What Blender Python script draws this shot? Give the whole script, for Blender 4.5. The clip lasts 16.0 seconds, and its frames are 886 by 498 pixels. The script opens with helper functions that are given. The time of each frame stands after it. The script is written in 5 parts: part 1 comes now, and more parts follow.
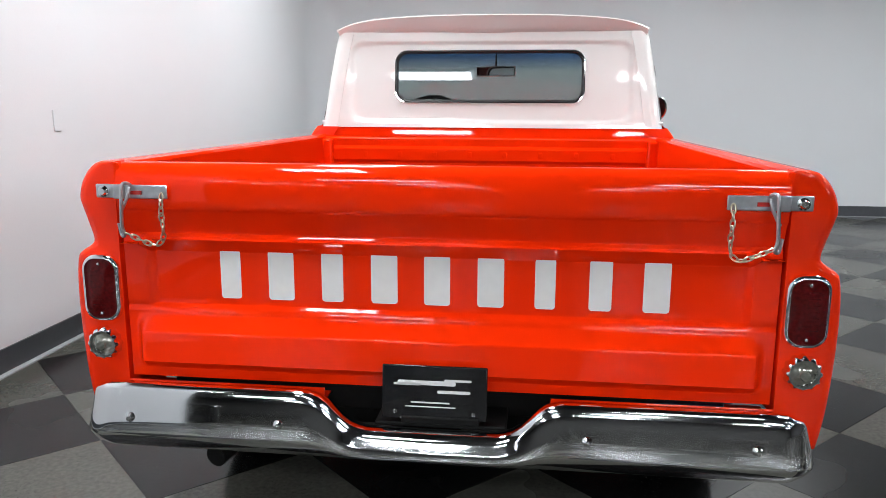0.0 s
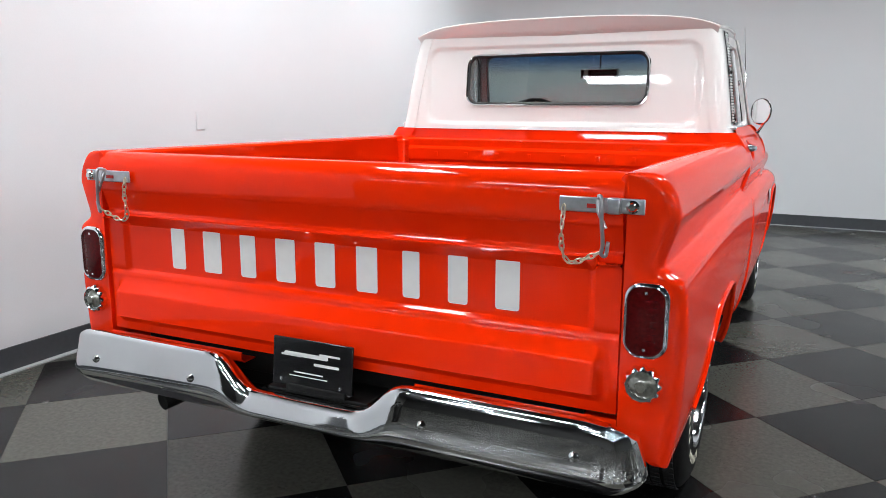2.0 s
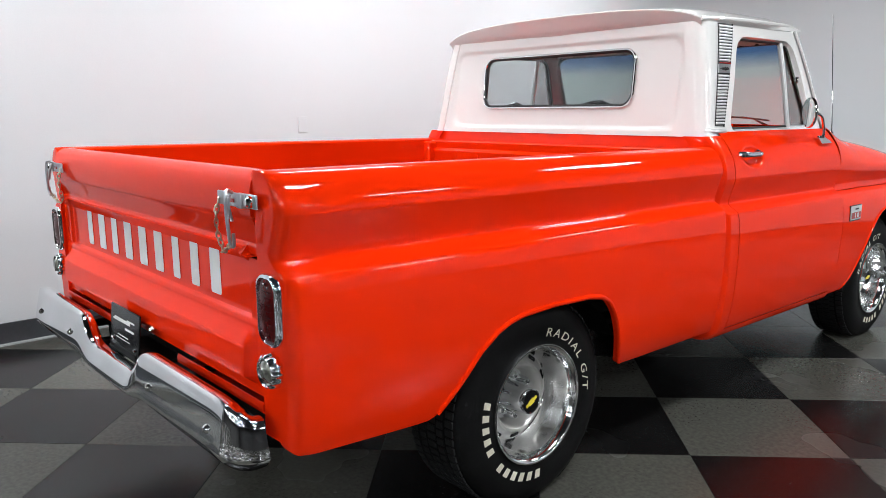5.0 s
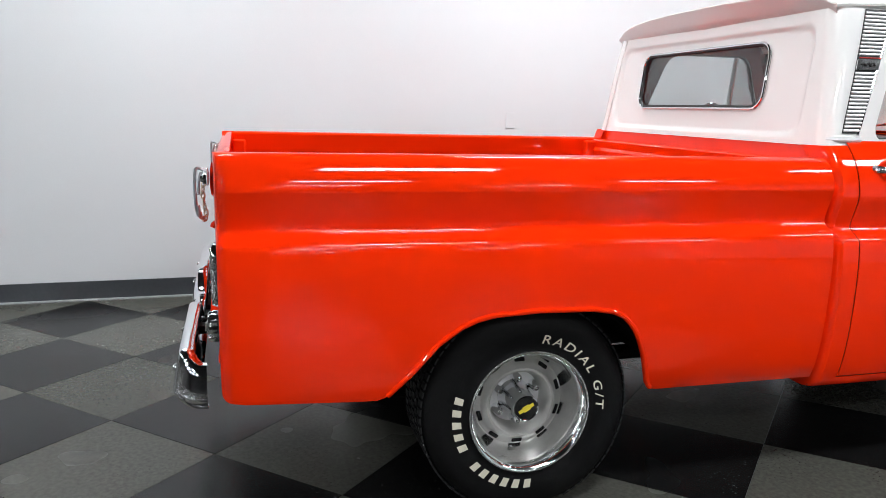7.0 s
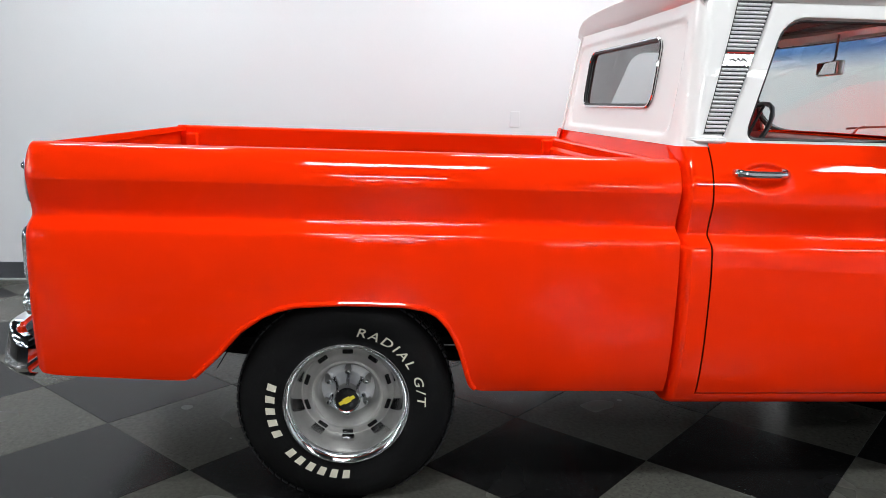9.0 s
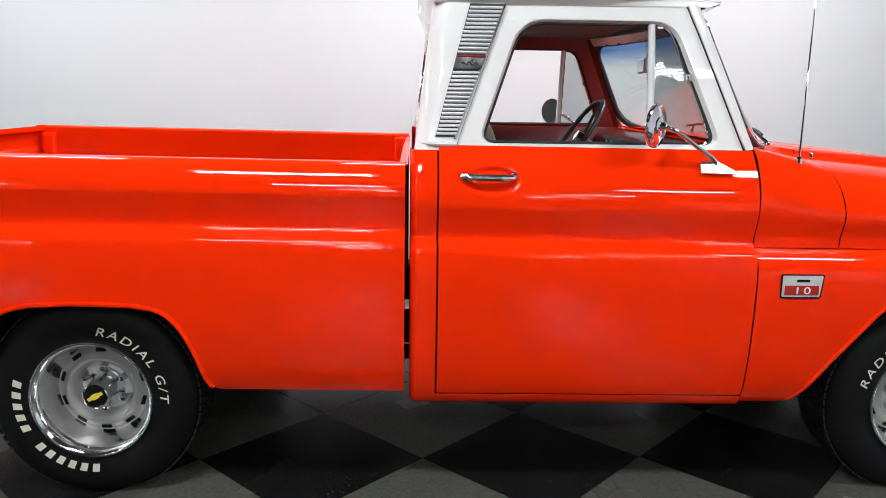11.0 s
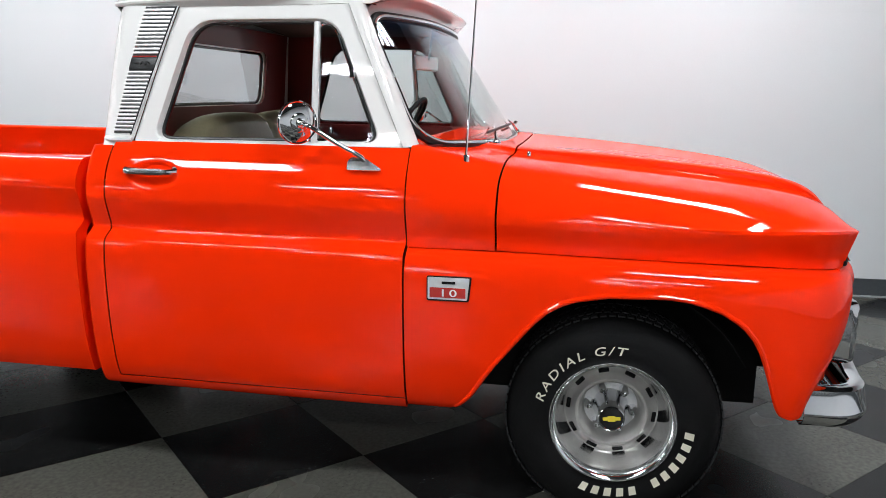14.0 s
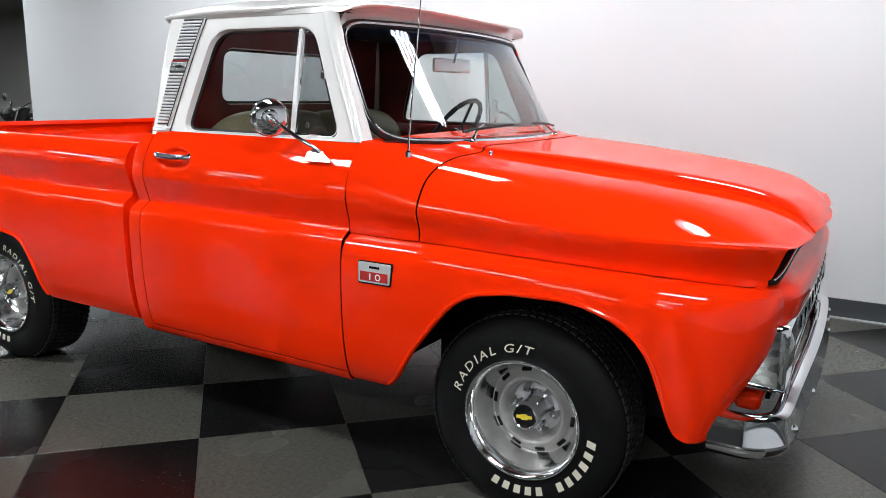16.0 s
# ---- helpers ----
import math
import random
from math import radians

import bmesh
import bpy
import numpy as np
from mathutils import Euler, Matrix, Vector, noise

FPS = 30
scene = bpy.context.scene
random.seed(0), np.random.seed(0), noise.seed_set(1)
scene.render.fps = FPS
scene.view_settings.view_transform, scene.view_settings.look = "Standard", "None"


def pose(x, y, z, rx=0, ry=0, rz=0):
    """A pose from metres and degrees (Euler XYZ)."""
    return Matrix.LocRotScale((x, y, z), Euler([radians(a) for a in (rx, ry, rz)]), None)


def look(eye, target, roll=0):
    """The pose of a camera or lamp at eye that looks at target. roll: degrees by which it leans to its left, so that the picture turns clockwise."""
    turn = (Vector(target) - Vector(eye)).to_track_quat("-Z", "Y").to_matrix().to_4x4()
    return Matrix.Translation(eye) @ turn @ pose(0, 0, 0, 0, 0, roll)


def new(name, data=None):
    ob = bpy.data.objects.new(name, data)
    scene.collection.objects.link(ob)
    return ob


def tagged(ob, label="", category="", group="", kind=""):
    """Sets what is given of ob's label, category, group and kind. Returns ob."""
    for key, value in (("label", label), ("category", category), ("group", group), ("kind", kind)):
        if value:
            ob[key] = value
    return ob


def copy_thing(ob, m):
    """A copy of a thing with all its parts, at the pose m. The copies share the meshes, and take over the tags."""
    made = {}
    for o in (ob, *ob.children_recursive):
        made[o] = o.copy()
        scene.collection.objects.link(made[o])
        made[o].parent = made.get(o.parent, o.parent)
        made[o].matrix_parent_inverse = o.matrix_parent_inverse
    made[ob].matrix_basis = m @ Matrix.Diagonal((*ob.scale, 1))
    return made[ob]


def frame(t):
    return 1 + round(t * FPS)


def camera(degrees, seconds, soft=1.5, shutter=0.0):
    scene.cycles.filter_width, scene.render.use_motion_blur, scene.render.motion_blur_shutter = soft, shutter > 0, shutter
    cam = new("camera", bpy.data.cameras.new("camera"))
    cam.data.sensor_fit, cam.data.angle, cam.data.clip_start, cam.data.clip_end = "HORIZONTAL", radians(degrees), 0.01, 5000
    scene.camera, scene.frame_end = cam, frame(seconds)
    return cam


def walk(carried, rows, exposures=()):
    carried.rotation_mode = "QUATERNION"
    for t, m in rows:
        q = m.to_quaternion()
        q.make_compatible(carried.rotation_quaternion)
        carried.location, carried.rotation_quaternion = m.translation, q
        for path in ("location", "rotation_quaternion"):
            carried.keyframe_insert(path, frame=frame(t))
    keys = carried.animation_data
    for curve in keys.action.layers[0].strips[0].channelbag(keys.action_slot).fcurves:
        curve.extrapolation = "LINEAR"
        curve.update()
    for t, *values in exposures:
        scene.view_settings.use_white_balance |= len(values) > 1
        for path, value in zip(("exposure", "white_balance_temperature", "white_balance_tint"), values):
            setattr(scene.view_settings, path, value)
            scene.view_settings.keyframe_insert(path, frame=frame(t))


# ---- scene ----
cam = camera(60.5, 16.0, soft=0.6)
PATH = [
    (0, (0.242, -2.825, 1.352), (0.009, -0.877, 0.964), 0.2),
    (0.5, (0.482, -2.826, 1.352), (0.065, -0.909, 0.964), 0.1),
    (1, (0.728, -2.806, 1.349), (0.15, -0.931, 0.963), 0.1),
    (1.5, (0.98, -2.757, 1.344), (0.252, -0.933, 0.964), 0.1),
    (2, (1.224, -2.686, 1.342), (0.368, -0.918, 0.965), 0.1),
    (2.5, (1.466, -2.596, 1.344), (0.496, -0.888, 0.967), -0.0),
    (3, (1.703, -2.487, 1.342), (0.629, -0.842, 0.967), -0.0),
    (3.5, (1.931, -2.37, 1.342), (0.766, -0.787, 0.968), 0.1),
    (3.7, (2.031, -2.308, 1.343), (0.822, -0.76, 0.967), -0.1),
    (5.8, (2.795, -1.49, 1.322), (1.13, -0.442, 0.96), 0.4),
    (6, (2.856, -1.407, 1.329), (1.144, -0.442, 0.962), 0.7),
    (6.5, (2.981, -1.155, 1.329), (1.159, -0.421, 0.956), 1.1),
    (7, (3.102, -0.884, 1.322), (1.205, -0.368, 0.954), 0.9),
    (7.5, (3.192, -0.629, 1.318), (1.26, -0.266, 0.954), 1.0),
    (8, (3.248, -0.368, 1.32), (1.298, -0.113, 0.954), 1.1),
    (8.2, (3.261, -0.269, 1.319), (1.307, -0.045, 0.954), 1.2),
    (10.5, (3.377, 0.821, 1.38), (1.421, 0.946, 0.986), 1.1),
    (11, (3.399, 1.094, 1.397), (1.442, 1.173, 0.992), 0.9),
    (11.5, (3.411, 1.393, 1.392), (1.451, 1.398, 0.992), 0.7),
    (12, (3.414, 1.68, 1.408), (1.457, 1.616, 1.0), 0.5),
    (12.5, (3.417, 1.94, 1.404), (1.462, 1.83, 1.001), 0.6),
    (13, (3.403, 2.185, 1.394), (1.447, 2.044, 1.0), 0.7),
    (13.5, (3.36, 2.482, 1.395), (1.412, 2.26, 0.997), 0.4),
    (14, (3.325, 2.775, 1.399), (1.396, 2.435, 0.995), 0.4),
    (14.5, (3.294, 3.043, 1.399), (1.395, 2.563, 0.995), 0.6),
    (15, (3.253, 3.31, 1.394), (1.401, 2.67, 0.993), 0.8),
    (15.5, (3.194, 3.581, 1.397), (1.41, 2.772, 0.994), 0.9),
    (16, (3.112, 3.857, 1.396), (1.409, 2.886, 0.996), 0.9),
]
walk(cam, [(t, look(eye, target, roll)) for t, eye, target, roll in PATH])

# ---- world and light level ----
world = bpy.data.worlds.new("world")
scene.world = world
world.use_nodes = True
world.node_tree.nodes["Background"].inputs[0].default_value = (0.6, 0.65, 0.7, 1)
world.node_tree.nodes["Background"].inputs[1].default_value = 0.004
LAMP = 78.0
scene.view_settings.exposure = 0.0


# ---- materials ----
def material(name, color, rough=0.5, metal=0.0, coat=0.0, grain=0.0, grain_scale=40.0, stain=0.0, stain_scale=2.0, bump=0.0, bump_scale=200.0,
             rough_var=0.0, emit=0.0, transmission=0.0, ior=1.45, sheen=0.0, spec=0.5):
    m = bpy.data.materials.new(name)
    m.use_nodes = True
    nt = m.node_tree
    b = nt.nodes["Principled BSDF"]
    b.inputs["Base Color"].default_value = (*color, 1)
    b.inputs["Roughness"].default_value = rough
    b.inputs["Metallic"].default_value = metal
    b.inputs["Coat Weight"].default_value = coat
    b.inputs["Coat Roughness"].default_value = 0.02
    b.inputs["Transmission Weight"].default_value = transmission
    b.inputs["IOR"].default_value = ior
    b.inputs["Sheen Weight"].default_value = sheen
    b.inputs["Specular IOR Level"].default_value = spec
    if emit:
        b.inputs["Emission Color"].default_value = (*color, 1)
        b.inputs["Emission Strength"].default_value = emit
    co = nt.nodes.new("ShaderNodeTexCoord")
    last = None
    for amount, scale, detail in ((grain, grain_scale, 4), (stain, stain_scale, 3)):
        if not amount:
            continue
        n = nt.nodes.new("ShaderNodeTexNoise")
        n.inputs["Scale"].default_value, n.inputs["Detail"].default_value = scale, detail
        nt.links.new(co.outputs["Object"], n.inputs["Vector"])
        r = nt.nodes.new("ShaderNodeMapRange")
        r.inputs["From Min"].default_value, r.inputs["From Max"].default_value = 0.3, 0.7
        r.inputs["To Min"].default_value, r.inputs["To Max"].default_value = 1 - amount, 1 + amount
        nt.links.new(n.outputs["Fac"], r.inputs["Value"])
        v = nt.nodes.new("ShaderNodeVectorMath")
        v.operation = "SCALE"
        if last is None:
            v.inputs[0].default_value = color
        else:
            nt.links.new(last, v.inputs[0])
        nt.links.new(r.outputs[0], v.inputs["Scale"])
        last = v.outputs[0]
        nt.links.new(last, b.inputs["Base Color"])
        if rough_var:
            q = nt.nodes.new("ShaderNodeMapRange")
            q.inputs["From Min"].default_value, q.inputs["From Max"].default_value = 0.3, 0.7
            q.inputs["To Min"].default_value, q.inputs["To Max"].default_value = rough - rough_var, rough + rough_var
            nt.links.new(n.outputs["Fac"], q.inputs["Value"])
            nt.links.new(q.outputs[0], b.inputs["Roughness"])
    if bump:
        n = nt.nodes.new("ShaderNodeTexNoise")
        n.inputs["Scale"].default_value, n.inputs["Detail"].default_value = bump_scale, 3
        nt.links.new(co.outputs["Object"], n.inputs["Vector"])
        u = nt.nodes.new("ShaderNodeBump")
        u.inputs["Strength"].default_value, u.inputs["Distance"].default_value = bump, 0.002
        nt.links.new(n.outputs["Fac"], u.inputs["Height"])
        nt.links.new(u.outputs[0], b.inputs["Normal"])
    return m


RED = material("red_paint", (0.90, 0.026, 0.0015), 0.5, coat=0.65, spec=0.0, grain=0.03, grain_scale=900, stain=0.03, stain_scale=1.5)
WHITE = material("white_paint", (0.88, 0.87, 0.85), 0.3, coat=1.0, grain=0.01, grain_scale=600, stain=0.015)
CHROME = material("chrome", (0.82, 0.83, 0.85), 0.045, 1.0, stain=0.05, stain_scale=6, rough_var=0.02)
ALLOY = material("brushed_trim", (0.76, 0.77, 0.78), 0.17, 1.0, stain=0.08, stain_scale=20, rough_var=0.06)
POLISH = material("polished_wheel_ring", (0.85, 0.86, 0.87), 0.09, 1.0, stain=0.05, stain_scale=12, rough_var=0.03)
TRIMGREY = material("dark_trim_backing", (0.022, 0.022, 0.023), 0.5, 0.0, grain=0.1)
SATIN = material("satin_silver", (0.78, 0.78, 0.78), 0.35, 0.35, grain=0.04, grain_scale=90)
STEEL = material("silver_wheel_paint", (0.52, 0.51, 0.485), 0.30, 0.55, stain=0.1, stain_scale=12)
DISH = material("brushed_wheel_dish", (0.80, 0.80, 0.80), 0.16, 1.0, stain=0.15, stain_scale=14, rough_var=0.06)
ZINC = material("zinc_plate", (0.55, 0.57, 0.60), 0.3, 0.9, grain=0.1, grain_scale=60, stain=0.1, stain_scale=10)
BRASS = material("yellow_zinc_chain", (0.70, 0.63, 0.48), 0.3, 1.0, stain=0.15, stain_scale=30)
RUBBER = material("tyre_rubber", (0.006, 0.006, 0.0062), 0.55, spec=0.12, grain=0.15, grain_scale=150, stain=0.2, stain_scale=8, bump=0.1, bump_scale=400)
# paler copy of RUBBER: the light on the tread blocks is put into the colour
TREAD = material("lit_tread_rubber", (0.013, 0.013, 0.0135), 0.6, spec=0.3, grain=0.2, grain_scale=120, stain=0.2, stain_scale=9)
TRIMBLACK = material("black_rubber_seal", (0.012, 0.012, 0.013), 0.4, grain=0.1)
BLACK = material("black_chassis", (0.005, 0.005, 0.005), 0.6, spec=0.15, grain=0.2, stain=0.3, stain_scale=5)
GLOSSBLACK = material("black_plate", (0.008, 0.008, 0.0085), 0.15, coat=0.15, spec=0.3, grain=0.05)
LETTER = material("white_letter_rubber", (0.72, 0.68, 0.55), 0.6, stain=0.08, stain_scale=30)
DECAL = material("white_decal", (0.87, 0.87, 0.86), 0.4, grain=0.02)
REDLENS = material("red_lens", (0.07, 0.0015, 0.002), 0.2, coat=0.35, spec=0.1, grain=0.3, grain_scale=120, bump=0.2, bump_scale=90)
CLEARLENS = material("clear_lens", (0.24, 0.245, 0.21), 0.16, 0.6, coat=1.0, grain=0.3, grain_scale=90, bump=0.5, bump_scale=70)
MIRROR = material("mirror_glass", (0.9, 0.9, 0.9), 0.01, 1.0)
VINYL = material("olive_tan_vinyl", (0.21, 0.19, 0.115), 0.45, grain=0.08, grain_scale=80, stain=0.1, bump=0.15, bump_scale=300)
LINER = material("brown_headliner", (0.09, 0.055, 0.045), 0.8, grain=0.1, grain_scale=100, stain=0.1)
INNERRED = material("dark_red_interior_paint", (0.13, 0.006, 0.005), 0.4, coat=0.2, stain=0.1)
YELLOW = material("yellow_emblem", (0.75, 0.60, 0.05), 0.4, grain=0.05)
REDBADGE = material("red_badge_enamel", (0.45, 0.02, 0.015), 0.25, coat=0.8, grain=0.05)
WALL = material("white_wall_paint", (0.62, 0.642, 0.655), 0.55, grain=0.012, grain_scale=120, stain=0.015, stain_scale=0.7, bump=0.05, bump_scale=150)
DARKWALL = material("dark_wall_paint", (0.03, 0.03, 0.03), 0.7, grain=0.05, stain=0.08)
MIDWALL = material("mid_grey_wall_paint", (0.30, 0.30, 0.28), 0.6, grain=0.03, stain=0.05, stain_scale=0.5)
# toned darker than MIDWALL to dim the hall's reflection in the red paint
GREYWALL = material("darkened_grey_wall", (0.06, 0.06, 0.057), 0.6, grain=0.03, stain=0.05, stain_scale=0.5)
BASE = material("grey_vinyl_base", (0.045, 0.05, 0.055), 0.4, grain=0.08, stain=0.12, stain_scale=3)
STRIP = material("pale_floor_strip", (0.32, 0.33, 0.34), 0.3, grain=0.05, stain=0.1)
CEIL = material("dark_ceiling", (0.012, 0.012, 0.013), 0.8, grain=0.1, grain_scale=8, stain=0.1)
HOUSING = material("lamp_housing", (0.7, 0.7, 0.7), 0.4, grain=0.03)
TUBE = material("lamp_diffuser", (0.93, 0.97, 1.0), 0.5, emit=LAMP)


def glass_material(name, color, band=None):
    m = material(name, color, 0.0, transmission=1.0, ior=1.45)
    nt = m.node_tree
    b = nt.nodes["Principled BSDF"]
    if band:
        co = nt.nodes.new("ShaderNodeTexCoord")
        sp = nt.nodes.new("ShaderNodeSeparateXYZ")
        nt.links.new(co.outputs["Object"], sp.inputs[0])
        rp = nt.nodes.new("ShaderNodeValToRGB")
        mr = nt.nodes.new("ShaderNodeMapRange")
        mr.inputs["From Min"].default_value, mr.inputs["From Max"].default_value = band
        nt.links.new(sp.outputs["Z"], mr.inputs["Value"])
        nt.links.new(mr.outputs[0], rp.inputs[0])
        rp.color_ramp.elements[0].color = (*color, 1)
        rp.color_ramp.elements[1].color = (0.10, 0.22, 0.45, 1)
        nt.links.new(rp.outputs[0], b.inputs["Base Color"])
    return m


GLASS = glass_material("cab_glass", (0.53, 0.57, 0.575))
WSGLASS = glass_material("tinted_windscreen", (0.70, 0.79, 0.77), (1.53, 1.62))


def tile_material(name, color, fleck, fleck_color):
    """Vinyl composition tile: mottled base with small flecks and scuffs, polished."""
    m = material(name, color, 0.25, spec=0.28, grain=0.20, grain_scale=55, stain=0.06, stain_scale=1.3, rough_var=0.05)
    nt = m.node_tree
    b = nt.nodes["Principled BSDF"]
    src = b.inputs["Base Color"].links[0].from_socket
    geo = nt.nodes.new("ShaderNodeNewGeometry")
    # the mottling runs on over the whole floor, so that no two tiles are alike
    for node in list(nt.nodes):
        if node.type == "TEX_NOISE":
            nt.links.new(geo.outputs["Position"], node.inputs["Vector"])
    n = nt.nodes.new("ShaderNodeTexNoise")
    n.inputs["Scale"].default_value, n.inputs["Detail"].default_value = 135, 2
    st = nt.nodes.new("ShaderNodeMapping")
    st.inputs["Scale"].default_value = (1, 0.55, 1)
    nt.links.new(geo.outputs["Position"], st.inputs["Vector"])
    nt.links.new(st.outputs[0], n.inputs["Vector"])
    r = nt.nodes.new("ShaderNodeMapRange")
    r.inputs["From Min"].default_value, r.inputs["From Max"].default_value = fleck, fleck + 0.03
    nt.links.new(n.outputs["Fac"], r.inputs["Value"])
    n2 = nt.nodes.new("ShaderNodeTexNoise")
    n2.inputs["Scale"].default_value = 4.0
    nt.links.new(geo.outputs["Position"], n2.inputs["Vector"])
    r2 = nt.nodes.new("ShaderNodeMapRange")
    r2.inputs["From Min"].default_value, r2.inputs["From Max"].default_value = 0.42, 0.62
    nt.links.new(n2.outputs["Fac"], r2.inputs["Value"])
    mu = nt.nodes.new("ShaderNodeMath")
    mu.operation = "MULTIPLY"
    nt.links.new(r.outputs[0], mu.inputs[0])
    nt.links.new(r2.outputs[0], mu.inputs[1])
    mx = nt.nodes.new("ShaderNodeMix")
    mx.data_type = "RGBA"
    nt.links.new(mu.outputs[0], mx.inputs["Factor"])
    oi = nt.nodes.new("ShaderNodeObjectInfo")
    rr = nt.nodes.new("ShaderNodeMapRange")
    rr.inputs["To Min"].default_value, rr.inputs["To Max"].default_value = 0.86, 1.14
    nt.links.new(oi.outputs["Random"], rr.inputs["Value"])
    sc = nt.nodes.new("ShaderNodeVectorMath")
    sc.operation = "SCALE"
    nt.links.new(src, sc.inputs[0])
    nt.links.new(rr.outputs[0], sc.inputs["Scale"])
    nt.links.new(sc.outputs[0], mx.inputs["A"])
    mx.inputs["B"].default_value = (*fleck_color, 1)
    nt.links.new(mx.outputs["Result"], b.inputs["Base Color"])
    return m


TILE_LIGHT = tile_material("grey_vinyl_tile", (0.063, 0.0625, 0.0535), 0.62, (0.036, 0.036, 0.030))
TILE_DARK = tile_material("black_vinyl_tile", (0.0060, 0.0060, 0.0060), 0.675, (0.10, 0.10, 0.095))


# ---- mesh helpers ----
def finish(ob, angle=35):
    me = ob.data
    me.shade_smooth()
    me.set_sharp_from_angle(angle=radians(angle))
    return ob


def part(name, bm, mat, parent=None, label="", angle=35, solid=0.0, bevel=0.0):
    me = bpy.data.meshes.new(name)
    bm.edges.index_update()
    rim = [e.index for e in bm.edges if e.is_boundary] if solid else []
    bm.to_mesh(me)
    bm.free()
    me.materials.append(mat)
    ob = new(name, me)
    finish(ob, angle)
    for i in rim:
        me.edges[i].use_edge_sharp = True
    if parent is not None:
        ob.parent = parent
    if solid:
        s = ob.modifiers.new("thickness", "SOLIDIFY")
        s.thickness, s.offset = solid, -1
    if bevel:
        b = ob.modifiers.new("edge", "BEVEL")
        b.width, b.segments, b.limit_method, b.angle_limit = bevel, 2, "ANGLE", radians(40)
    if label:
        tagged(ob, label)
    return ob


def grid(rows, close_u=False, close_v=False, weld=1e-5):
    bm = bmesh.new()
    vs = [[bm.verts.new(p) for p in r] for r in rows]
    nr, nc = len(vs), len(vs[0])
    for i in range(nr if close_u else nr - 1):
        for j in range(nc if close_v else nc - 1):
            a, b, c, d = vs[i][j], vs[i][(j + 1) % nc], vs[(i + 1) % nr][(j + 1) % nc], vs[(i + 1) % nr][j]
            bm.faces.new((a, b, c, d))
    bmesh.ops.remove_doubles(bm, verts=bm.verts, dist=weld)
    return bm


def flip(rows, s):
    """Rows for the left side (s = -1) are the mirror image, turned so that faces look outward."""
    if s > 0:
        return rows
    return [[(-p[0], p[1], p[2]) for p in r] for r in rows][::-1]


def dense(pts, n):
    """Catmull-Rom through the points, n steps a span."""
    P = [np.array(p, float) for p in pts]
    P = [2 * P[0] - P[1]] + P + [2 * P[-1] - P[-2]]
    out = []
    for i in range(1, len(P) - 2):
        for k in range(n):
            t = k / n
            out.append(0.5 * (2 * P[i] + (P[i + 1] - P[i - 1]) * t + (2 * P[i - 1] - 5 * P[i] + 4 * P[i + 1] - P[i + 2]) * t * t
                              + (3 * P[i] - P[i - 1] - 3 * P[i + 1] + P[i + 2]) * t ** 3))
    out.append(P[-2])
    return out


def add_box(bm, c, s, m=None):
    r = bmesh.ops.create_cube(bm, size=1, matrix=Matrix.Translation(c) @ (m or Matrix()) @ Matrix.Diagonal((*s, 1)))
    return r["verts"]


def box(c, s, m=None):
    bm = bmesh.new()
    add_box(bm, c, s, m)
    return bm


def tube(points, r, n=8, closed=False, bm=None, caps=True):
    """A round bar along points."""
    bm = bm or bmesh.new()
    P = [Vector(p) for p in points]
    rings = []
    up = None
    for i, p in enumerate(P):
        a = P[i - 1] if (i or closed) else p
        b = P[(i + 1) % len(P)] if (i < len(P) - 1 or closed) else p
        t = (b - a).normalized()
        if up is None:
            up = t.orthogonal().normalized()
        up = (up - t * up.dot(t)).normalized()
        side = t.cross(up)
        rr = r[i] if isinstance(r, (list, tuple)) else r
        rings.append([bm.verts.new(p + (up * math.cos(2 * math.pi * k / n) + side * math.sin(2 * math.pi * k / n)) * rr) for k in range(n)])
    for i in range(len(rings) if closed else len(rings) - 1):
        A, B = rings[i], rings[(i + 1) % len(rings)]
        for k in range(n):
            bm.faces.new((A[k], A[(k + 1) % n], B[(k + 1) % n], B[k]))
    if caps and not closed:
        bm.faces.new(rings[0][::-1])
        bm.faces.new(rings[-1])
    return bm


def lathe(profile, n=64, center=(0, 0, 0), axis="x", bm=None):
    """Turns (radius, height) about an axis through center."""
    bm = bm or bmesh.new()
    c = Vector(center)
    rows = []
    for k in range(n):
        a = 2 * math.pi * k / n
        row = []
        for r, h in profile:
            u, v = r * math.cos(a), r * math.sin(a)
            p = {"x": (h, u, v), "y": (v, h, u), "z": (u, v, h)}[axis]
            row.append(bm.verts.new(c + Vector(p)))
        rows.append(row)
    for k in range(n):
        A, B = rows[k], rows[(k + 1) % n]
        for j in range(len(profile) - 1):
            bm.faces.new((A[j], B[j], B[j + 1], A[j + 1]))
    bmesh.ops.remove_doubles(bm, verts=bm.verts, dist=1e-6)
    return bm


def rrect(cx, cy, hw, hh, r, n=6):
    """A rounded rectangle, anticlockwise."""
    out = []
    for sx, sy, a0 in ((1, 1, 0), (-1, 1, 90), (-1, -1, 180), (1, -1, 270)):
        for k in range(n + 1):
            a = radians(a0 + 90 * k / n)
            out.append((cx + sx * (hw - r) + r * math.cos(a), cy + sy * (hh - r) + r * math.sin(a)))
    return out


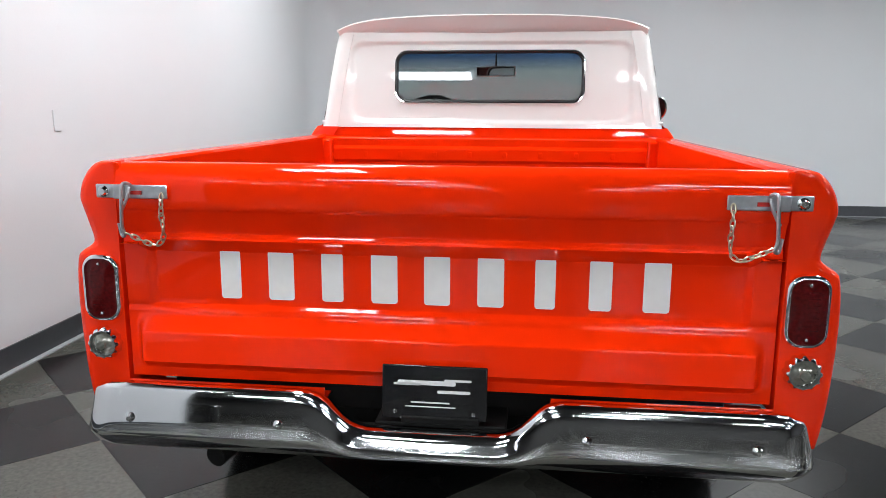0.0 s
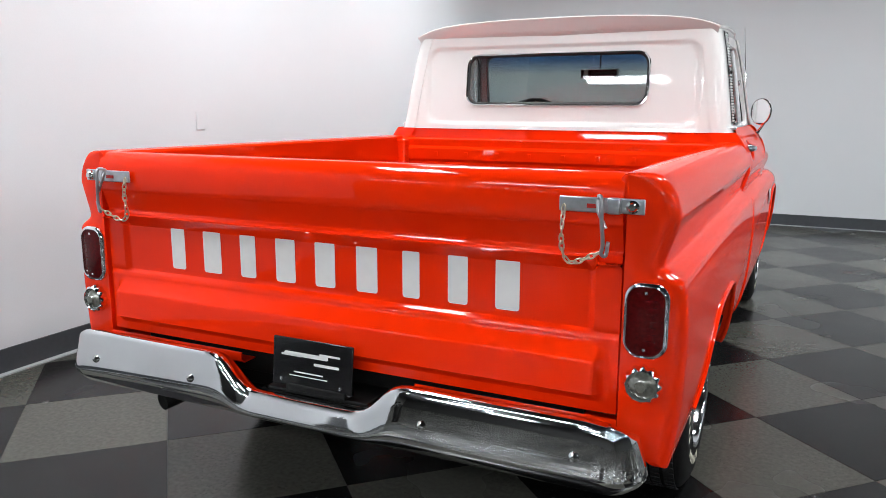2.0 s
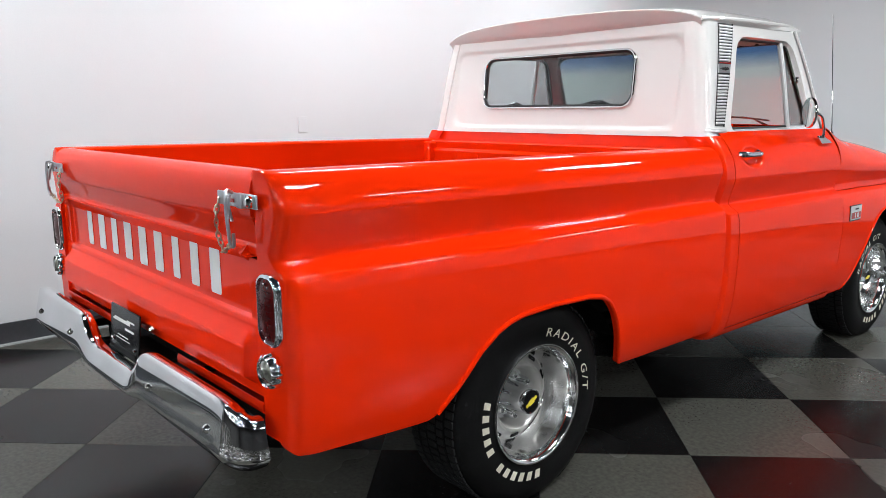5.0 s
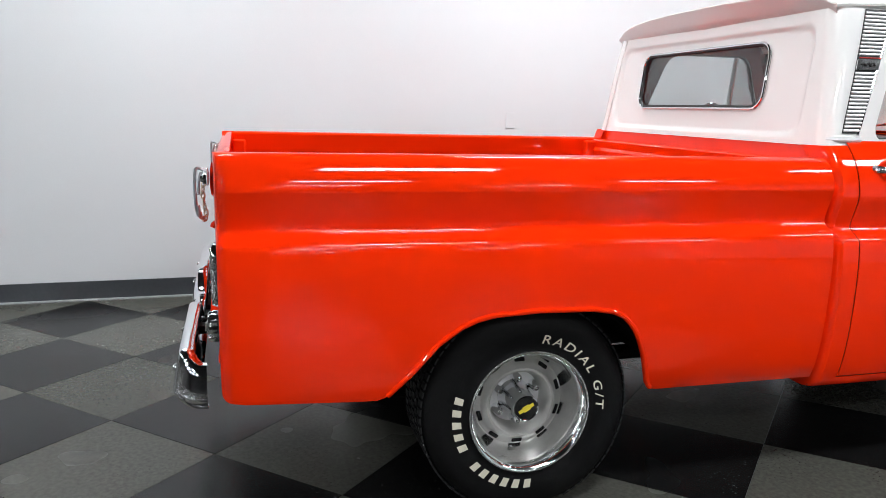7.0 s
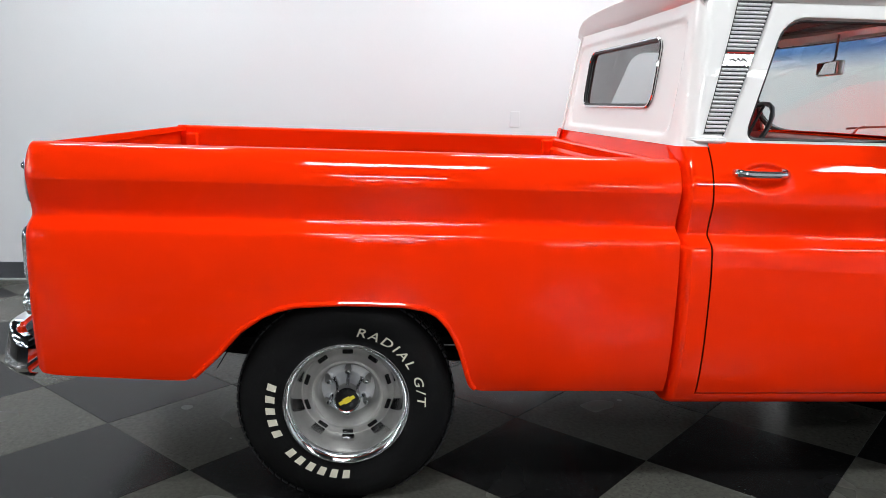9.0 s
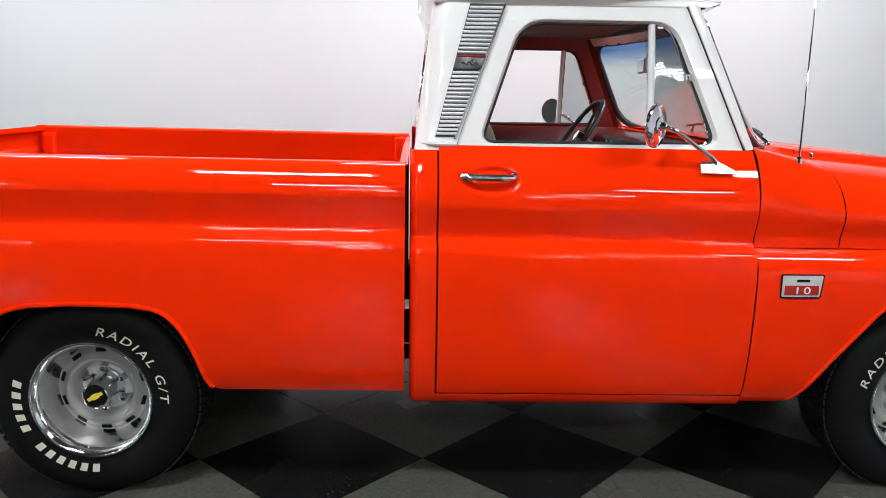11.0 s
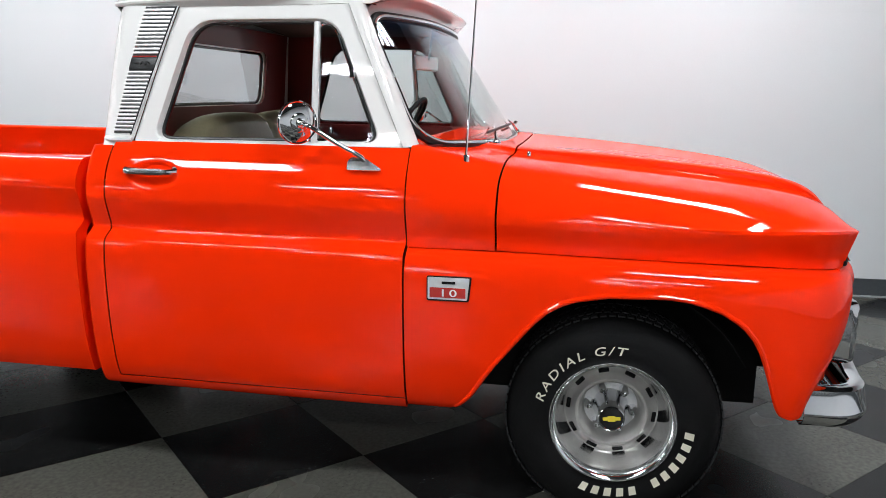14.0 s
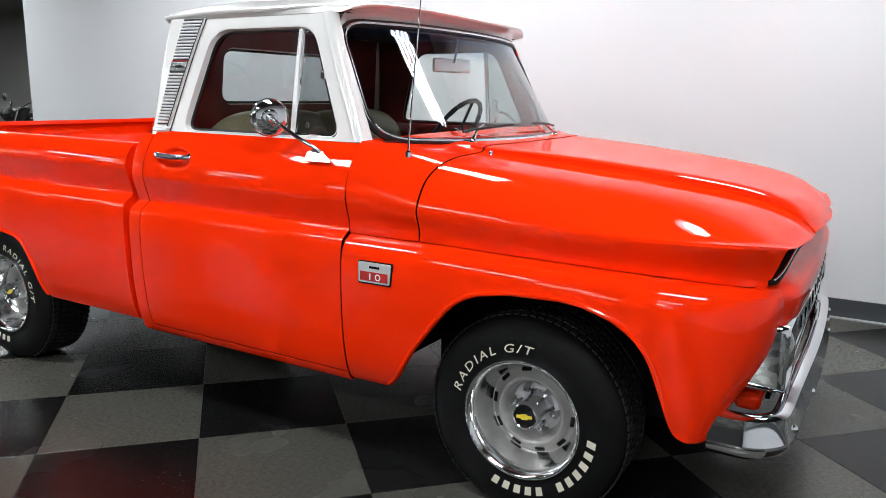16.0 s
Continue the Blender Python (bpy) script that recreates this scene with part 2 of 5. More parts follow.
def soften(poly, r, n=5):
    """Rounds the corners of a polygon."""
    out = []
    P = [Vector(p) for p in poly]
    for i, p in enumerate(P):
        a, b = P[i - 1], P[(i + 1) % len(P)]
        da, db = (a - p), (b - p)
        ra = r[i] if isinstance(r, (list, tuple)) else r
        q, s = p + da.normalized() * min(ra, da.length * 0.49), p + db.normalized() * min(ra, db.length * 0.49)
        for k in range(n + 1):
            t = k / n
            out.append(tuple((1 - t) ** 2 * q + 2 * t * (1 - t) * p + t * t * s))
    return out


def cast(c, a, poly):
    d = Vector((math.cos(a), math.sin(a)))
    best = None
    for i in range(len(poly)):
        p, q = Vector(poly[i - 1]) - c, Vector(poly[i]) - c
        e = q - p
        den = d.x * e.y - d.y * e.x
        if abs(den) < 1e-12:
            continue
        t = (p.x * e.y - p.y * e.x) / den
        u = (p.x * d.y - p.y * d.x) / den
        if t > 0 and -1e-9 <= u <= 1 + 1e-9 and (best is None or t < best):
            best = t
    return c + d * best


def ring_panel(inner, outer, surface, loops=6, n=80):
    """A sheet between a hole and an outline, both star-shaped about the hole's middle, laid on surface(u, v)."""
    c = sum((Vector(p) for p in inner), Vector((0, 0))) / len(inner)
    angles = sorted({round(2 * math.pi * k / n, 5) for k in range(n)}
                    | {round(math.atan2(p[1] - c.y, p[0] - c.x) % (2 * math.pi), 5) for p in list(outer) + list(inner)})
    rows = []
    for a in angles:
        p, q = cast(c, a, inner), cast(c, a, outer)
        rows.append([surface(*(p + (q - p) * (k / loops))) for k in range(loops + 1)])
    return grid(rows, close_u=True)


def fan(poly, surface, loops=5):
    """A filled sheet inside a star-shaped outline on surface(u, v)."""
    c = sum((Vector(p) for p in poly), Vector((0, 0))) / len(poly)
    return grid([[surface(*(c + (Vector(p) - c) * (k / loops))) for k in range(loops + 1)] for p in poly], close_u=True)


def lettering(text, size, bold=0.03, spacing=1.0, slant=0.0):
    """Vertices and faces of a word in the built-in font."""
    cu = bpy.data.curves.new("t", "FONT")
    cu.body, cu.size, cu.extrude, cu.resolution_u, cu.offset = text, size, 0.0, 3, size * bold
    cu.space_character, cu.shear = spacing, slant
    ob = bpy.data.objects.new("t", cu)
    scene.collection.objects.link(ob)
    me = bpy.data.meshes.new_from_object(ob.evaluated_get(bpy.context.evaluated_depsgraph_get()))
    vs, fs = [tuple(v.co) for v in me.vertices], [tuple(p.vertices) for p in me.polygons]
    bpy.data.objects.remove(ob)
    bpy.data.curves.remove(cu)
    bpy.data.meshes.remove(me)
    return vs, fs


def islands(vs, fs):
    """Splits a word's mesh into its letters."""
    root = list(range(len(vs)))

    def top(i):
        while root[i] != i:
            root[i] = root[root[i]]
            i = root[i]
        return i
    for f in fs:
        for i in f[1:]:
            root[top(i)] = top(f[0])
    groups = {}
    for f in fs:
        groups.setdefault(top(f[0]), []).append(f)
    out = []
    for faces in groups.values():
        used = sorted({i for f in faces for i in f})
        at = {i: k for k, i in enumerate(used)}
        out.append(([vs[i] for i in used], [tuple(at[i] for i in f) for f in faces]))
    return out


def sheet(vs, fs, place):
    bm = bmesh.new()
    V = [bm.verts.new(place(*v)) for v in vs]
    for f in fs:
        bm.faces.new([V[i] for i in f])
    return bm


def smooth(a, b, x):
    t = min(1, max(0, (x - a) / (b - a)))
    return t * t * (3 - 2 * t)


def table(pts):
    xs, ys = [p[0] for p in pts], [p[1] for p in pts]
    return lambda v: float(np.interp(v, xs, ys))


def eased(pts):
    """A table whose slope goes over smoothly from point to point and never overshoots."""
    xs, ys = [p[0] for p in pts], [p[1] for p in pts]
    d = [(ys[i + 1] - ys[i]) / (xs[i + 1] - xs[i]) for i in range(len(xs) - 1)]
    m = [d[0]] + [0.0 if a * b <= 0 else 2 * a * b / (a + b) for a, b in zip(d, d[1:])] + [d[-1]]

    def value(v):
        v = min(max(v, xs[0]), xs[-1])
        i = min(int(np.searchsorted(xs, v, side="right")) - 1, len(xs) - 2)
        w = xs[i + 1] - xs[i]
        t = (v - xs[i]) / w
        return ((1 + 2 * t) * (1 - t) ** 2 * ys[i] + t * (1 - t) ** 2 * w * m[i] + t * t * (3 - 2 * t) * ys[i + 1] + t * t * (t - 1) * w * m[i + 1])
    return value


# ---- room ----
WALL_X, FRONT_Y, CORNER = -2.36, 6.60, 0.9
CEILING_Z = 3.8
plan_in = [(WALL_X, -4.85)] + [(WALL_X, y) for y in (-2, 1, 3.5)]
plan_in += [(WALL_X + CORNER - CORNER * math.cos(radians(a)), FRONT_Y - CORNER + CORNER * math.sin(radians(a))) for a in range(0, 91, 6)]
plan_in += [(2, FRONT_Y), (6, FRONT_Y), (16, FRONT_Y)]


def along_wall(z0, z1, near, far):
    """A solid strip that follows the white wall in plan, between two offsets from its face."""
    nrm = []
    for i in range(len(plan_in)):
        a, b = Vector(plan_in[max(0, i - 1)]), Vector(plan_in[min(len(plan_in) - 1, i + 1)])
        t = (b - a).normalized()
        nrm.append(Vector((t.y, -t.x)))
    rows = []
    for p, q in zip(plan_in, nrm):
        a, b = Vector(p) + q * near, Vector(p) + q * far
        rows.append([(a.x, a.y, z0), (a.x, a.y, z1), (b.x, b.y, z1), (b.x, b.y, z0)])
    bm = grid(rows, close_v=True)
    bm.verts.ensure_lookup_table()
    bm.faces.new([bm.verts[i] for i in range(3, -1, -1)])
    bm.faces.new([bm.verts[len(bm.verts) - 4 + i] for i in range(4)])
    bmesh.ops.recalc_face_normals(bm, faces=bm.faces)
    return bm


tagged(part("wall_curved", along_wall(0, CEILING_Z, -0.15, 0.0), WALL, angle=25), "smooth white painted studio wall with a rounded corner", "wall", kind="structure")
tagged(part("baseboard", along_wall(0.0, 0.125, 0.001, 0.012), BASE, angle=25), "dark grey vinyl base along the white wall", "baseboard", kind="structure")
tagged(part("trim", along_wall(0.0, 0.006, 0.013, 0.05), STRIP, angle=25), "pale grey strip on the floor along the wall", "trim", kind="structure")
ROOM = (-10.0, 16.0, -20.0)
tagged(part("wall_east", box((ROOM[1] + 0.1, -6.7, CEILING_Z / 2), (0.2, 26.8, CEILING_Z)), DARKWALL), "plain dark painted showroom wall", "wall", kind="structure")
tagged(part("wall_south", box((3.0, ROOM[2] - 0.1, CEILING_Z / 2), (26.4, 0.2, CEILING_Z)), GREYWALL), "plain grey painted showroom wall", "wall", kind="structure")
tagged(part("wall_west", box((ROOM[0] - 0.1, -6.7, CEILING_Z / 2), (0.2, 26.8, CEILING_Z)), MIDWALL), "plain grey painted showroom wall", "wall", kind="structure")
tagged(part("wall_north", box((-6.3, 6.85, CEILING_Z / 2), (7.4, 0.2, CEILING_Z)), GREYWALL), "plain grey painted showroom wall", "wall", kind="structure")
tagged(part("ceiling", box((3.0, -6.6, CEILING_Z + 0.1), (27, 27.6, 0.2)), CEIL), "dark exposed showroom ceiling", "ceiling", kind="structure")


def ceiling_lamp():
    top = new("ceiling_light")
    pan = [[(x, y, z) for x, z in ((-0.25, -0.03), (-0.21, 0.03), (0.21, 0.03), (0.25, -0.03))] for y in (-0.63, 0.63)]
    part("reflector", grid(pan), HOUSING, top, "white sheet metal reflector pan", solid=0.008)
    part("ballast_box", box((0, 0, 0.06), (0.14, 1.0, 0.05)), HOUSING, top)
    for x in (-0.18, -0.06, 0.06, 0.18):
        part("lens", grid([[(x + dx, y, -0.02) for dx in (-0.03, 0.03)] for y in (0.59, -0.59)]), TUBE, top, "glowing fluorescent lens strip")
    for y in (-0.5, 0.5):
        part("hanger", tube([(0, y, 0.08), (0, y, CEILING_Z - LAMP_Z)], 0.004, 6), HOUSING, top, "thin hanging wire")
    return tagged(top, "white fluorescent high-bay fixture with four glowing strips", "ceiling light", "showroom ceiling lights")


# the photo bay's fixtures lie along the truck, those of the hall behind it across
LAMP_Z = 3.45
lamp0 = ceiling_lamp()
lamp0.matrix_basis = pose(2.4, 0.25, LAMP_Z)
# x = -0.95: fixtures at y = -1.5 and 1.2 are added to brighten the wall
spots = [(x, y, 0) for x in (2.4, 5.9, 9.3, 12.6) for y in (0.25, 3.85)] + [(-0.95, y, 0) for y in (-1.5, 1.2, 3.75)]
spots += [(x, y, 90) for y in (-6.0, -9.4, -12.8, -16.2) for x in (-4.6, -1.3, 2.0, 5.3, 8.6, 11.9)]
for x, y, a in spots[1:]:
    copy_thing(lamp0, pose(x, y, LAMP_Z, 0, 0, a))
# outlet cover on the white wall
plate = tagged(part("outlet_cover", box((WALL_X + 0.002, 1.11, 1.228), (0.007, 0.072, 0.115)), WALL, bevel=0.002), "blank white plastic cover plate on the white wall", "wall plate")

# ---- pickup truck: rear axle at y = 0, nose towards +y, ground at z = 0 ----
truck = tagged(new("pickup_truck"), "restored 1960s short-bed pickup truck, orange-red with a white cab roof", "pickup truck")

LOWER = [(0.946, 0.965), (0.940, 0.940), (0.942, 0.926), (0.956, 0.914), (0.976, 0.901), (0.990, 0.880), (0.998, 0.80), (0.997, 0.68),
         (0.989, 0.55), (0.974, 0.45), (0.958, 0.395), (0.940, 0.36), (0.905, 0.342), (0.86, 0.335)]
BED_PROFILE = dense([(0.898, 1.146), (0.921, 1.138), (0.942, 1.118), (0.956, 1.096), (0.965, 1.073), (0.9695, 1.048), (0.966, 1.030)] + LOWER, 4)
CAB_PROFILE = dense([(0.872, 1.228), (0.896, 1.203), (0.922, 1.168), (0.943, 1.132), (0.957, 1.095), (0.9645, 1.055), (0.964, 1.025)] + LOWER, 4)
RAIL = [(0.835, 1.085), (0.836, 1.135), (0.842, 1.143), (0.87, 1.146)]


def bed_shift(y):
    return 0.022 - 0.010 * (y - 1.07)


def cab_shift(y):
    return -0.011 * (y - 1.1)


def side_panel(profile, ys, low, high, shift, plan=None, cap=(), flange=0.022, shelf=False):
    zs, xs = np.array([p[1] for p in profile])[::-1], np.array([p[0] for p in profile])[::-1]
    rows = []
    for y in ys:
        lo, hi, d = low(y), high(y), shift(y)
        row = [(x, y, z + d) for x, z in cap]
        for x, z in profile:
            z = min(max(z + d, lo), hi)
            row.append((float(np.interp(z - d, zs, xs)), y, z))
        if shelf:
            x, y0, z = row[0]
            row = [(x - 0.11, y0, z + 0.006), (x - 0.035, y0, z + 0.010), (x - 0.014, y0, z + 0.008), (x - 0.004, y0, z + 0.004)] + row
        x, y0, z = row[-1]
        row += [(x - 0.006, y0, z - 0.002), (x - flange, y0, z)]
        rows.append([plan(*p) if plan else p for p in row])
    return rows


# bed sides with the rounded rear corner
REAR_ARCH = table([(-0.95, 0.520), (-0.935, 0.492), (-0.915, 0.478), (-0.88, 0.471), (-0.55, 0.450), (-0.50, 0.449), (-0.472, 0.458), (-0.392, 0.537),
                   (-0.322, 0.617), (-0.251, 0.667), (-0.20, 0.688), (-0.145, 0.700), (-0.002, 0.707), (0.18, 0.702), (0.255, 0.689), (0.29, 0.672),
                   (0.313, 0.650), (0.335, 0.622), (0.353, 0.590), (0.372, 0.545), (0.387, 0.497), (0.402, 0.445), (0.412, 0.420), (0.428, 0.405),
                   (0.45, 0.400), (1.06, 0.394)])
ys_bed = sorted(set(np.round(np.concatenate([np.linspace(-0.912, 1.066, 70), np.linspace(-0.50, -0.14, 26), np.linspace(0.24, 0.45, 24)]), 4)), reverse=True)


def bed_side(s):
    rows = side_panel(BED_PROFILE, ys_bed, REAR_ARCH, lambda y: 2, bed_shift, cap=RAIL)
    rows.insert(0, [(p[0] - 0.06, p[1] + 0.002, p[2]) for p in rows[0]])
    base = rows[-1]
    r = 0.036
    for k in range(1, 7):
        a = radians(15 * k)
        lift = 0.03 * (k / 6) ** 2
        rows.append([(min(p[0], max(p[0] - r * (1 - math.cos(a)), 0.852)), -0.912 - r * math.sin(a), max(p[2], 0.478 + lift)) for p in base])
    face = rows[-1]
    for k in (0.35, 0.7, 1.0):
        rows.append([(p[0] + (0.852 - p[0]) * k, p[1] - 0.004 * math.sin(k * 1.5), p[2]) for p in face])
    rows.append([(0.850, -0.90, p[2]) for p in face])
    ob = part("bed_side", grid(flip(rows, s)), RED, truck, "orange-red steel bed side with a wheel arch")
    zs, xs = np.array([p[1] for p in BED_PROFILE])[::-1], np.array([p[0] for p in BED_PROFILE])[::-1]
    lip = [(s * (float(np.interp(REAR_ARCH(y) - bed_shift(y), zs, xs)) + 0.001), y, REAR_ARCH(y) + 0.003) for y in np.concatenate([np.linspace(-0.47, 0.25, 44), np.linspace(0.26, 0.425, 22)])]
    part("arch_lip", tube(lip, 0.0085, 10), RED, ob)
    # inner wall of the bed
    inner = [[(0.835, y, 1.09 + bed_shift(y)), (0.835, y, 1.02), (0.80, y, 0.99), (0.80, y, 0.66)] for y in (1.05, 0.4, -0.3, -0.90)]
    part("bed_inner_wall", grid(flip(inner, -s)), RED, truck, solid=0.004)
    # end posts inside the bed
    for y in (1.02, -0.87):
        part("bed_post", box((s * 0.815, y, 0.90), (0.05, 0.06, 0.50)), RED, truck, bevel=0.01)
    # dark inner wheel housing
    hub = [[(s * x, 0.02 + 0.47 * math.cos(radians(a)), 0.30 + 0.43 * math.sin(radians(a))) for x in (0.92, 0.60)] for a in range(28, 157, 8)]
    part("wheel_housing", grid(hub), BLACK, truck, "black inner wheel housing", solid=0.003)
    return ob


for s in (1, -1):
    bed_side(s)
part("bed_floor", box((0, 0.07, 0.66), (1.64, 1.96, 0.03)), BLACK, truck, "dark bed floor")
bp = [[(x, 1.045 + dy, z) for dy, z in ((0.0, 0.66), (0.0, 1.03), (-0.012, 1.045), (-0.012, 1.10), (0.0, 1.115), (0.0, 1.150), (0.012, 1.158), (0.03, 1.158))]
      for x in np.linspace(-0.85, 0.85, 9)]
bed_front = part("bed_front_panel", grid(bp[::-1]), RED, truck, "red front wall of the bed", solid=0.004)
for k in range(8):
    part("panel_stamp", box((-0.62 + 0.178 * k, 1.0315, 1.073), (0.020, 0.006, 0.026)), RED, bed_front, bevel=0.002)

# tailgate
GATE = dense([(-0.905, 1.186), (-0.928, 1.184), (-0.948, 1.170), (-0.959, 1.140), (-0.961, 1.095), (-0.958, 1.068), (-0.952, 1.058), (-0.938, 1.015), (-0.934, 1.000),
              (-0.940, 0.992), (-0.940, 0.985), (-0.928, 0.972), (-0.927, 0.96), (-0.927, 0.82), (-0.928, 0.806), (-0.937, 0.797), (-0.942, 0.786), (-0.945, 0.775), (-0.968, 0.742), (-0.974, 0.728), (-0.978, 0.66),
              (-0.974, 0.652), (-0.945, 0.630), (-0.942, 0.618), (-0.942, 0.600)], 3)


def gate_point(x, y, z):
    a = abs(x)
    w = smooth(0.765, 0.785, a) * (1 - smooth(0.985, 1.0, z)) * smooth(0.79, 0.81, z)
    y = y + (-0.940 - y) * w
    w = smooth(0.790 - 0.045 * smooth(0.74, 0.79, z), 0.822, a) * (1 - smooth(0.775, 0.80, z))
    return (x, y + (-0.941 - y) * w, z)


xs_gate = sorted(set(np.round(np.concatenate([np.linspace(-0.845, 0.845, 40), np.linspace(0.76, 0.845, 16), np.linspace(-0.845, -0.76, 16)]), 4)))
tailgate = part("tailgate", grid([[gate_point(x, p[0], p[1]) for p in GATE] for x in xs_gate]), RED, truck, "closed orange-red tailgate with a row of white painted blocks", angle=28, solid=0.025)
# the nine painted blocks
for i, w in enumerate((0.056, 0.070, 0.058, 0.070, 0.068, 0.068, 0.052, 0.057, 0.066)):
    x = -0.555 + 1.11 * i / 8
    bm = fan(rrect(x, 0.890, w / 2, 0.066, 0.008, 3), lambda u, v: (u, -0.9290, v), 2)
    part("painted_block", bm, DECAL, tailgate, "plain white painted block")
part("sill_under_gate", grid([[(x, -0.952, 0.592), (x, -0.956, 0.585), (x, -0.956, 0.565), (x, -0.94, 0.555), (x, -0.85, 0.555)] for x in (-0.850, -0.5, -0.30)]), RED, truck, solid=0.004)
part("sill_under_gate", grid([[(x, -0.952, 0.592), (x, -0.956, 0.585), (x, -0.956, 0.565), (x, -0.94, 0.555), (x, -0.85, 0.555)] for x in (0.30, 0.5, 0.850)]), RED, truck, solid=0.004)
part("rear_crossmember", box((0, -0.86, 0.56), (1.5, 0.06, 0.10)), BLACK, truck, "black rear crossmember", bevel=0.005)


def latch(s):
    z = 1.113

    def hang(*args, **kw):
        ob = part(*args, **kw)
        ob.matrix_basis = Matrix.Translation((-s * 0.016, 0.006, 0))
        return ob

    bm = box((s * 0.781, -0.978, z), (0.135, 0.006, 0.036))
    add_box(bm, (s * 0.874, -0.972, z), (0.075, 0.006, 0.036))
    add_box(bm, (s * 0.843, -0.980, z), (0.030, 0.014, 0.038))
    plate = hang("tailgate_latch", bm, ZINC, tailgate, "flat zinc-plated latch strap", bevel=0.004)
    hang("latch_bolt", lathe([(0, -0.014), (0.008, -0.014), (0.011, -0.008), (0.015, -0.006), (0.015, 0.004)], 16, (s * 0.886, -0.977, z), "y"), CHROME, tailgate, "round chrome latch bolt")
    hang("latch_slot_lining", box((s * 0.796, -0.983, z - 0.002), (0.030, 0.003, 0.010)), REDBADGE, tailgate)
    hook = [(s * 0.809, -0.985, z + 0.018), (s * 0.813, -1.000, z + 0.024), (s * 0.821, -1.008, z + 0.016), (s * 0.823, -1.010, z - 0.03), (s * 0.827, -1.008, z - 0.085),
            (s * 0.823, -1.004, z - 0.108), (s * 0.833, -1.000, z - 0.112), (s * 0.838, -1.002, z - 0.080)]
    hang("latch_hook", tube(dense(hook, 4), 0.0048, 8), ZINC, tailgate, "bent zinc wire hook")
    pin = [(s * 0.807, -0.992, z + 0.012), (s * 0.813, -1.000, z - 0.015), (s * 0.831, -1.0, z - 0.05)]
    hang("latch_pin", tube(pin, 0.0045, 8), ZINC, tailgate)
    chain = dense([(s * 0.727, -0.985, z - 0.006), (s * 0.726, -0.993, z - 0.05), (s * 0.725, -0.99, z - 0.092), (s * 0.731, -0.985, z - 0.124), (s * 0.751, -0.99, z - 0.137),
                   (s * 0.785, -0.995, z - 0.124), (s * 0.823, -1.002, z - 0.104)], 24)
    L = [0.0]
    for a, b in zip(chain, chain[1:]):
        L.append(L[-1] + float(np.linalg.norm(b - a)))
    bm = bmesh.new()
    count = int(L[-1] / 0.0165)
    for k in range(count):
        t = (k + 0.5) / count * L[-1]
        i = min(len(chain) - 2, int(np.searchsorted(L, t)) - 1)
        d = Vector(chain[i + 1] - chain[i]).normalized()
        q = d.to_track_quat("X", "Z").to_matrix().to_4x4() @ Matrix.Rotation(radians(90 * (k % 2) + 20), 4, "X")
        link = [Matrix.Translation(chain[i]) @ q @ Vector((0.0125 * math.cos(a), 0.0058 * math.sin(a), 0)) for a in np.linspace(0, 2 * math.pi, 12, endpoint=False)]
        tube(link, 0.0022, 6, True, bm)
    hang("latch_chain", bm, BRASS, tailgate, "hanging yellow zinc chain")


def tail_lamp(s):
    x, z = s * 0.908, 0.848
    outer, inner = rrect(x, z, 0.053, 0.092, 0.040, 8), rrect(x, z, 0.041, 0.080, 0.032, 8)
    lens = part("tail_lamp", fan(rrect(x, z, 0.044, 0.083, 0.034, 8), lambda u, v: (u, -0.956 - 0.010 * (1 - ((u - x) / 0.05) ** 2) * (1 - ((v - z) / 0.09) ** 2), v), 6), REDLENS, truck, "tall dark red tail lamp lens")
    rows = []
    for p, q in zip(outer, inner):
        rows.append([(p[0], -0.944, p[1]), (p[0], -0.953, p[1]), (p[0] + (q[0] - p[0]) * 0.35, -0.962, p[1] + (q[1] - p[1]) * 0.35), (p[0] + (q[0] - p[0]) * 0.8, -0.963, p[1] + (q[1] - p[1]) * 0.8), (q[0], -0.954, q[1])])
    part("bezel", grid(rows, close_u=True), CHROME, lens, "chrome tail lamp bezel", angle=60)
    lens.matrix_basis = Matrix.Translation((0, -0.002, 0))
    for dz in (-0.068, 0.068):
        part("screw", lathe([(0, -0.967), (0.004, -0.966), (0.0045, -0.955)], 10, (x, 0, z + dz), "y"), CHROME, lens)
    for k in range(7):
        part("lens_rib", box((x + s * 0.012, -0.964, z + 0.05 - 0.016 * k), (0.026, 0.004, 0.0022)), REDLENS, lens)


def reverse_lamp(s):
    x, z = s * 0.909, 0.695
    lens = part("reversing_lamp", lathe([(0, -0.985), (0.012, -0.984), (0.014, -0.980), (0.028, -0.974), (0.034, -0.966)], 32, (x, 0, z), "y"), CLEARLENS, truck, "round clear reversing lamp with a ribbed chrome rim")
    rows = []
    n = 96
    for k in range(n):
        a = 2 * math.pi * k / n
        w = 0.0025 * math.cos(a * 12)
        rows.append([(x + r * math.cos(a), y, z + r * math.sin(a)) for r, y in ((0.044 + w, -0.946), (0.044 + w, -0.958), (0.041 + w, -0.972), (0.037, -0.976), (0.033, -0.970), (0.032, -0.962))])
    part("rim", grid(rows, close_u=True), CHROME, lens, "scalloped chrome rim", angle=50)
    lens.matrix_basis = Matrix.Translation((0, -0.003, 0))


for s in (1, -1):
    latch(s)
    tail_lamp(s)
    reverse_lamp(s)


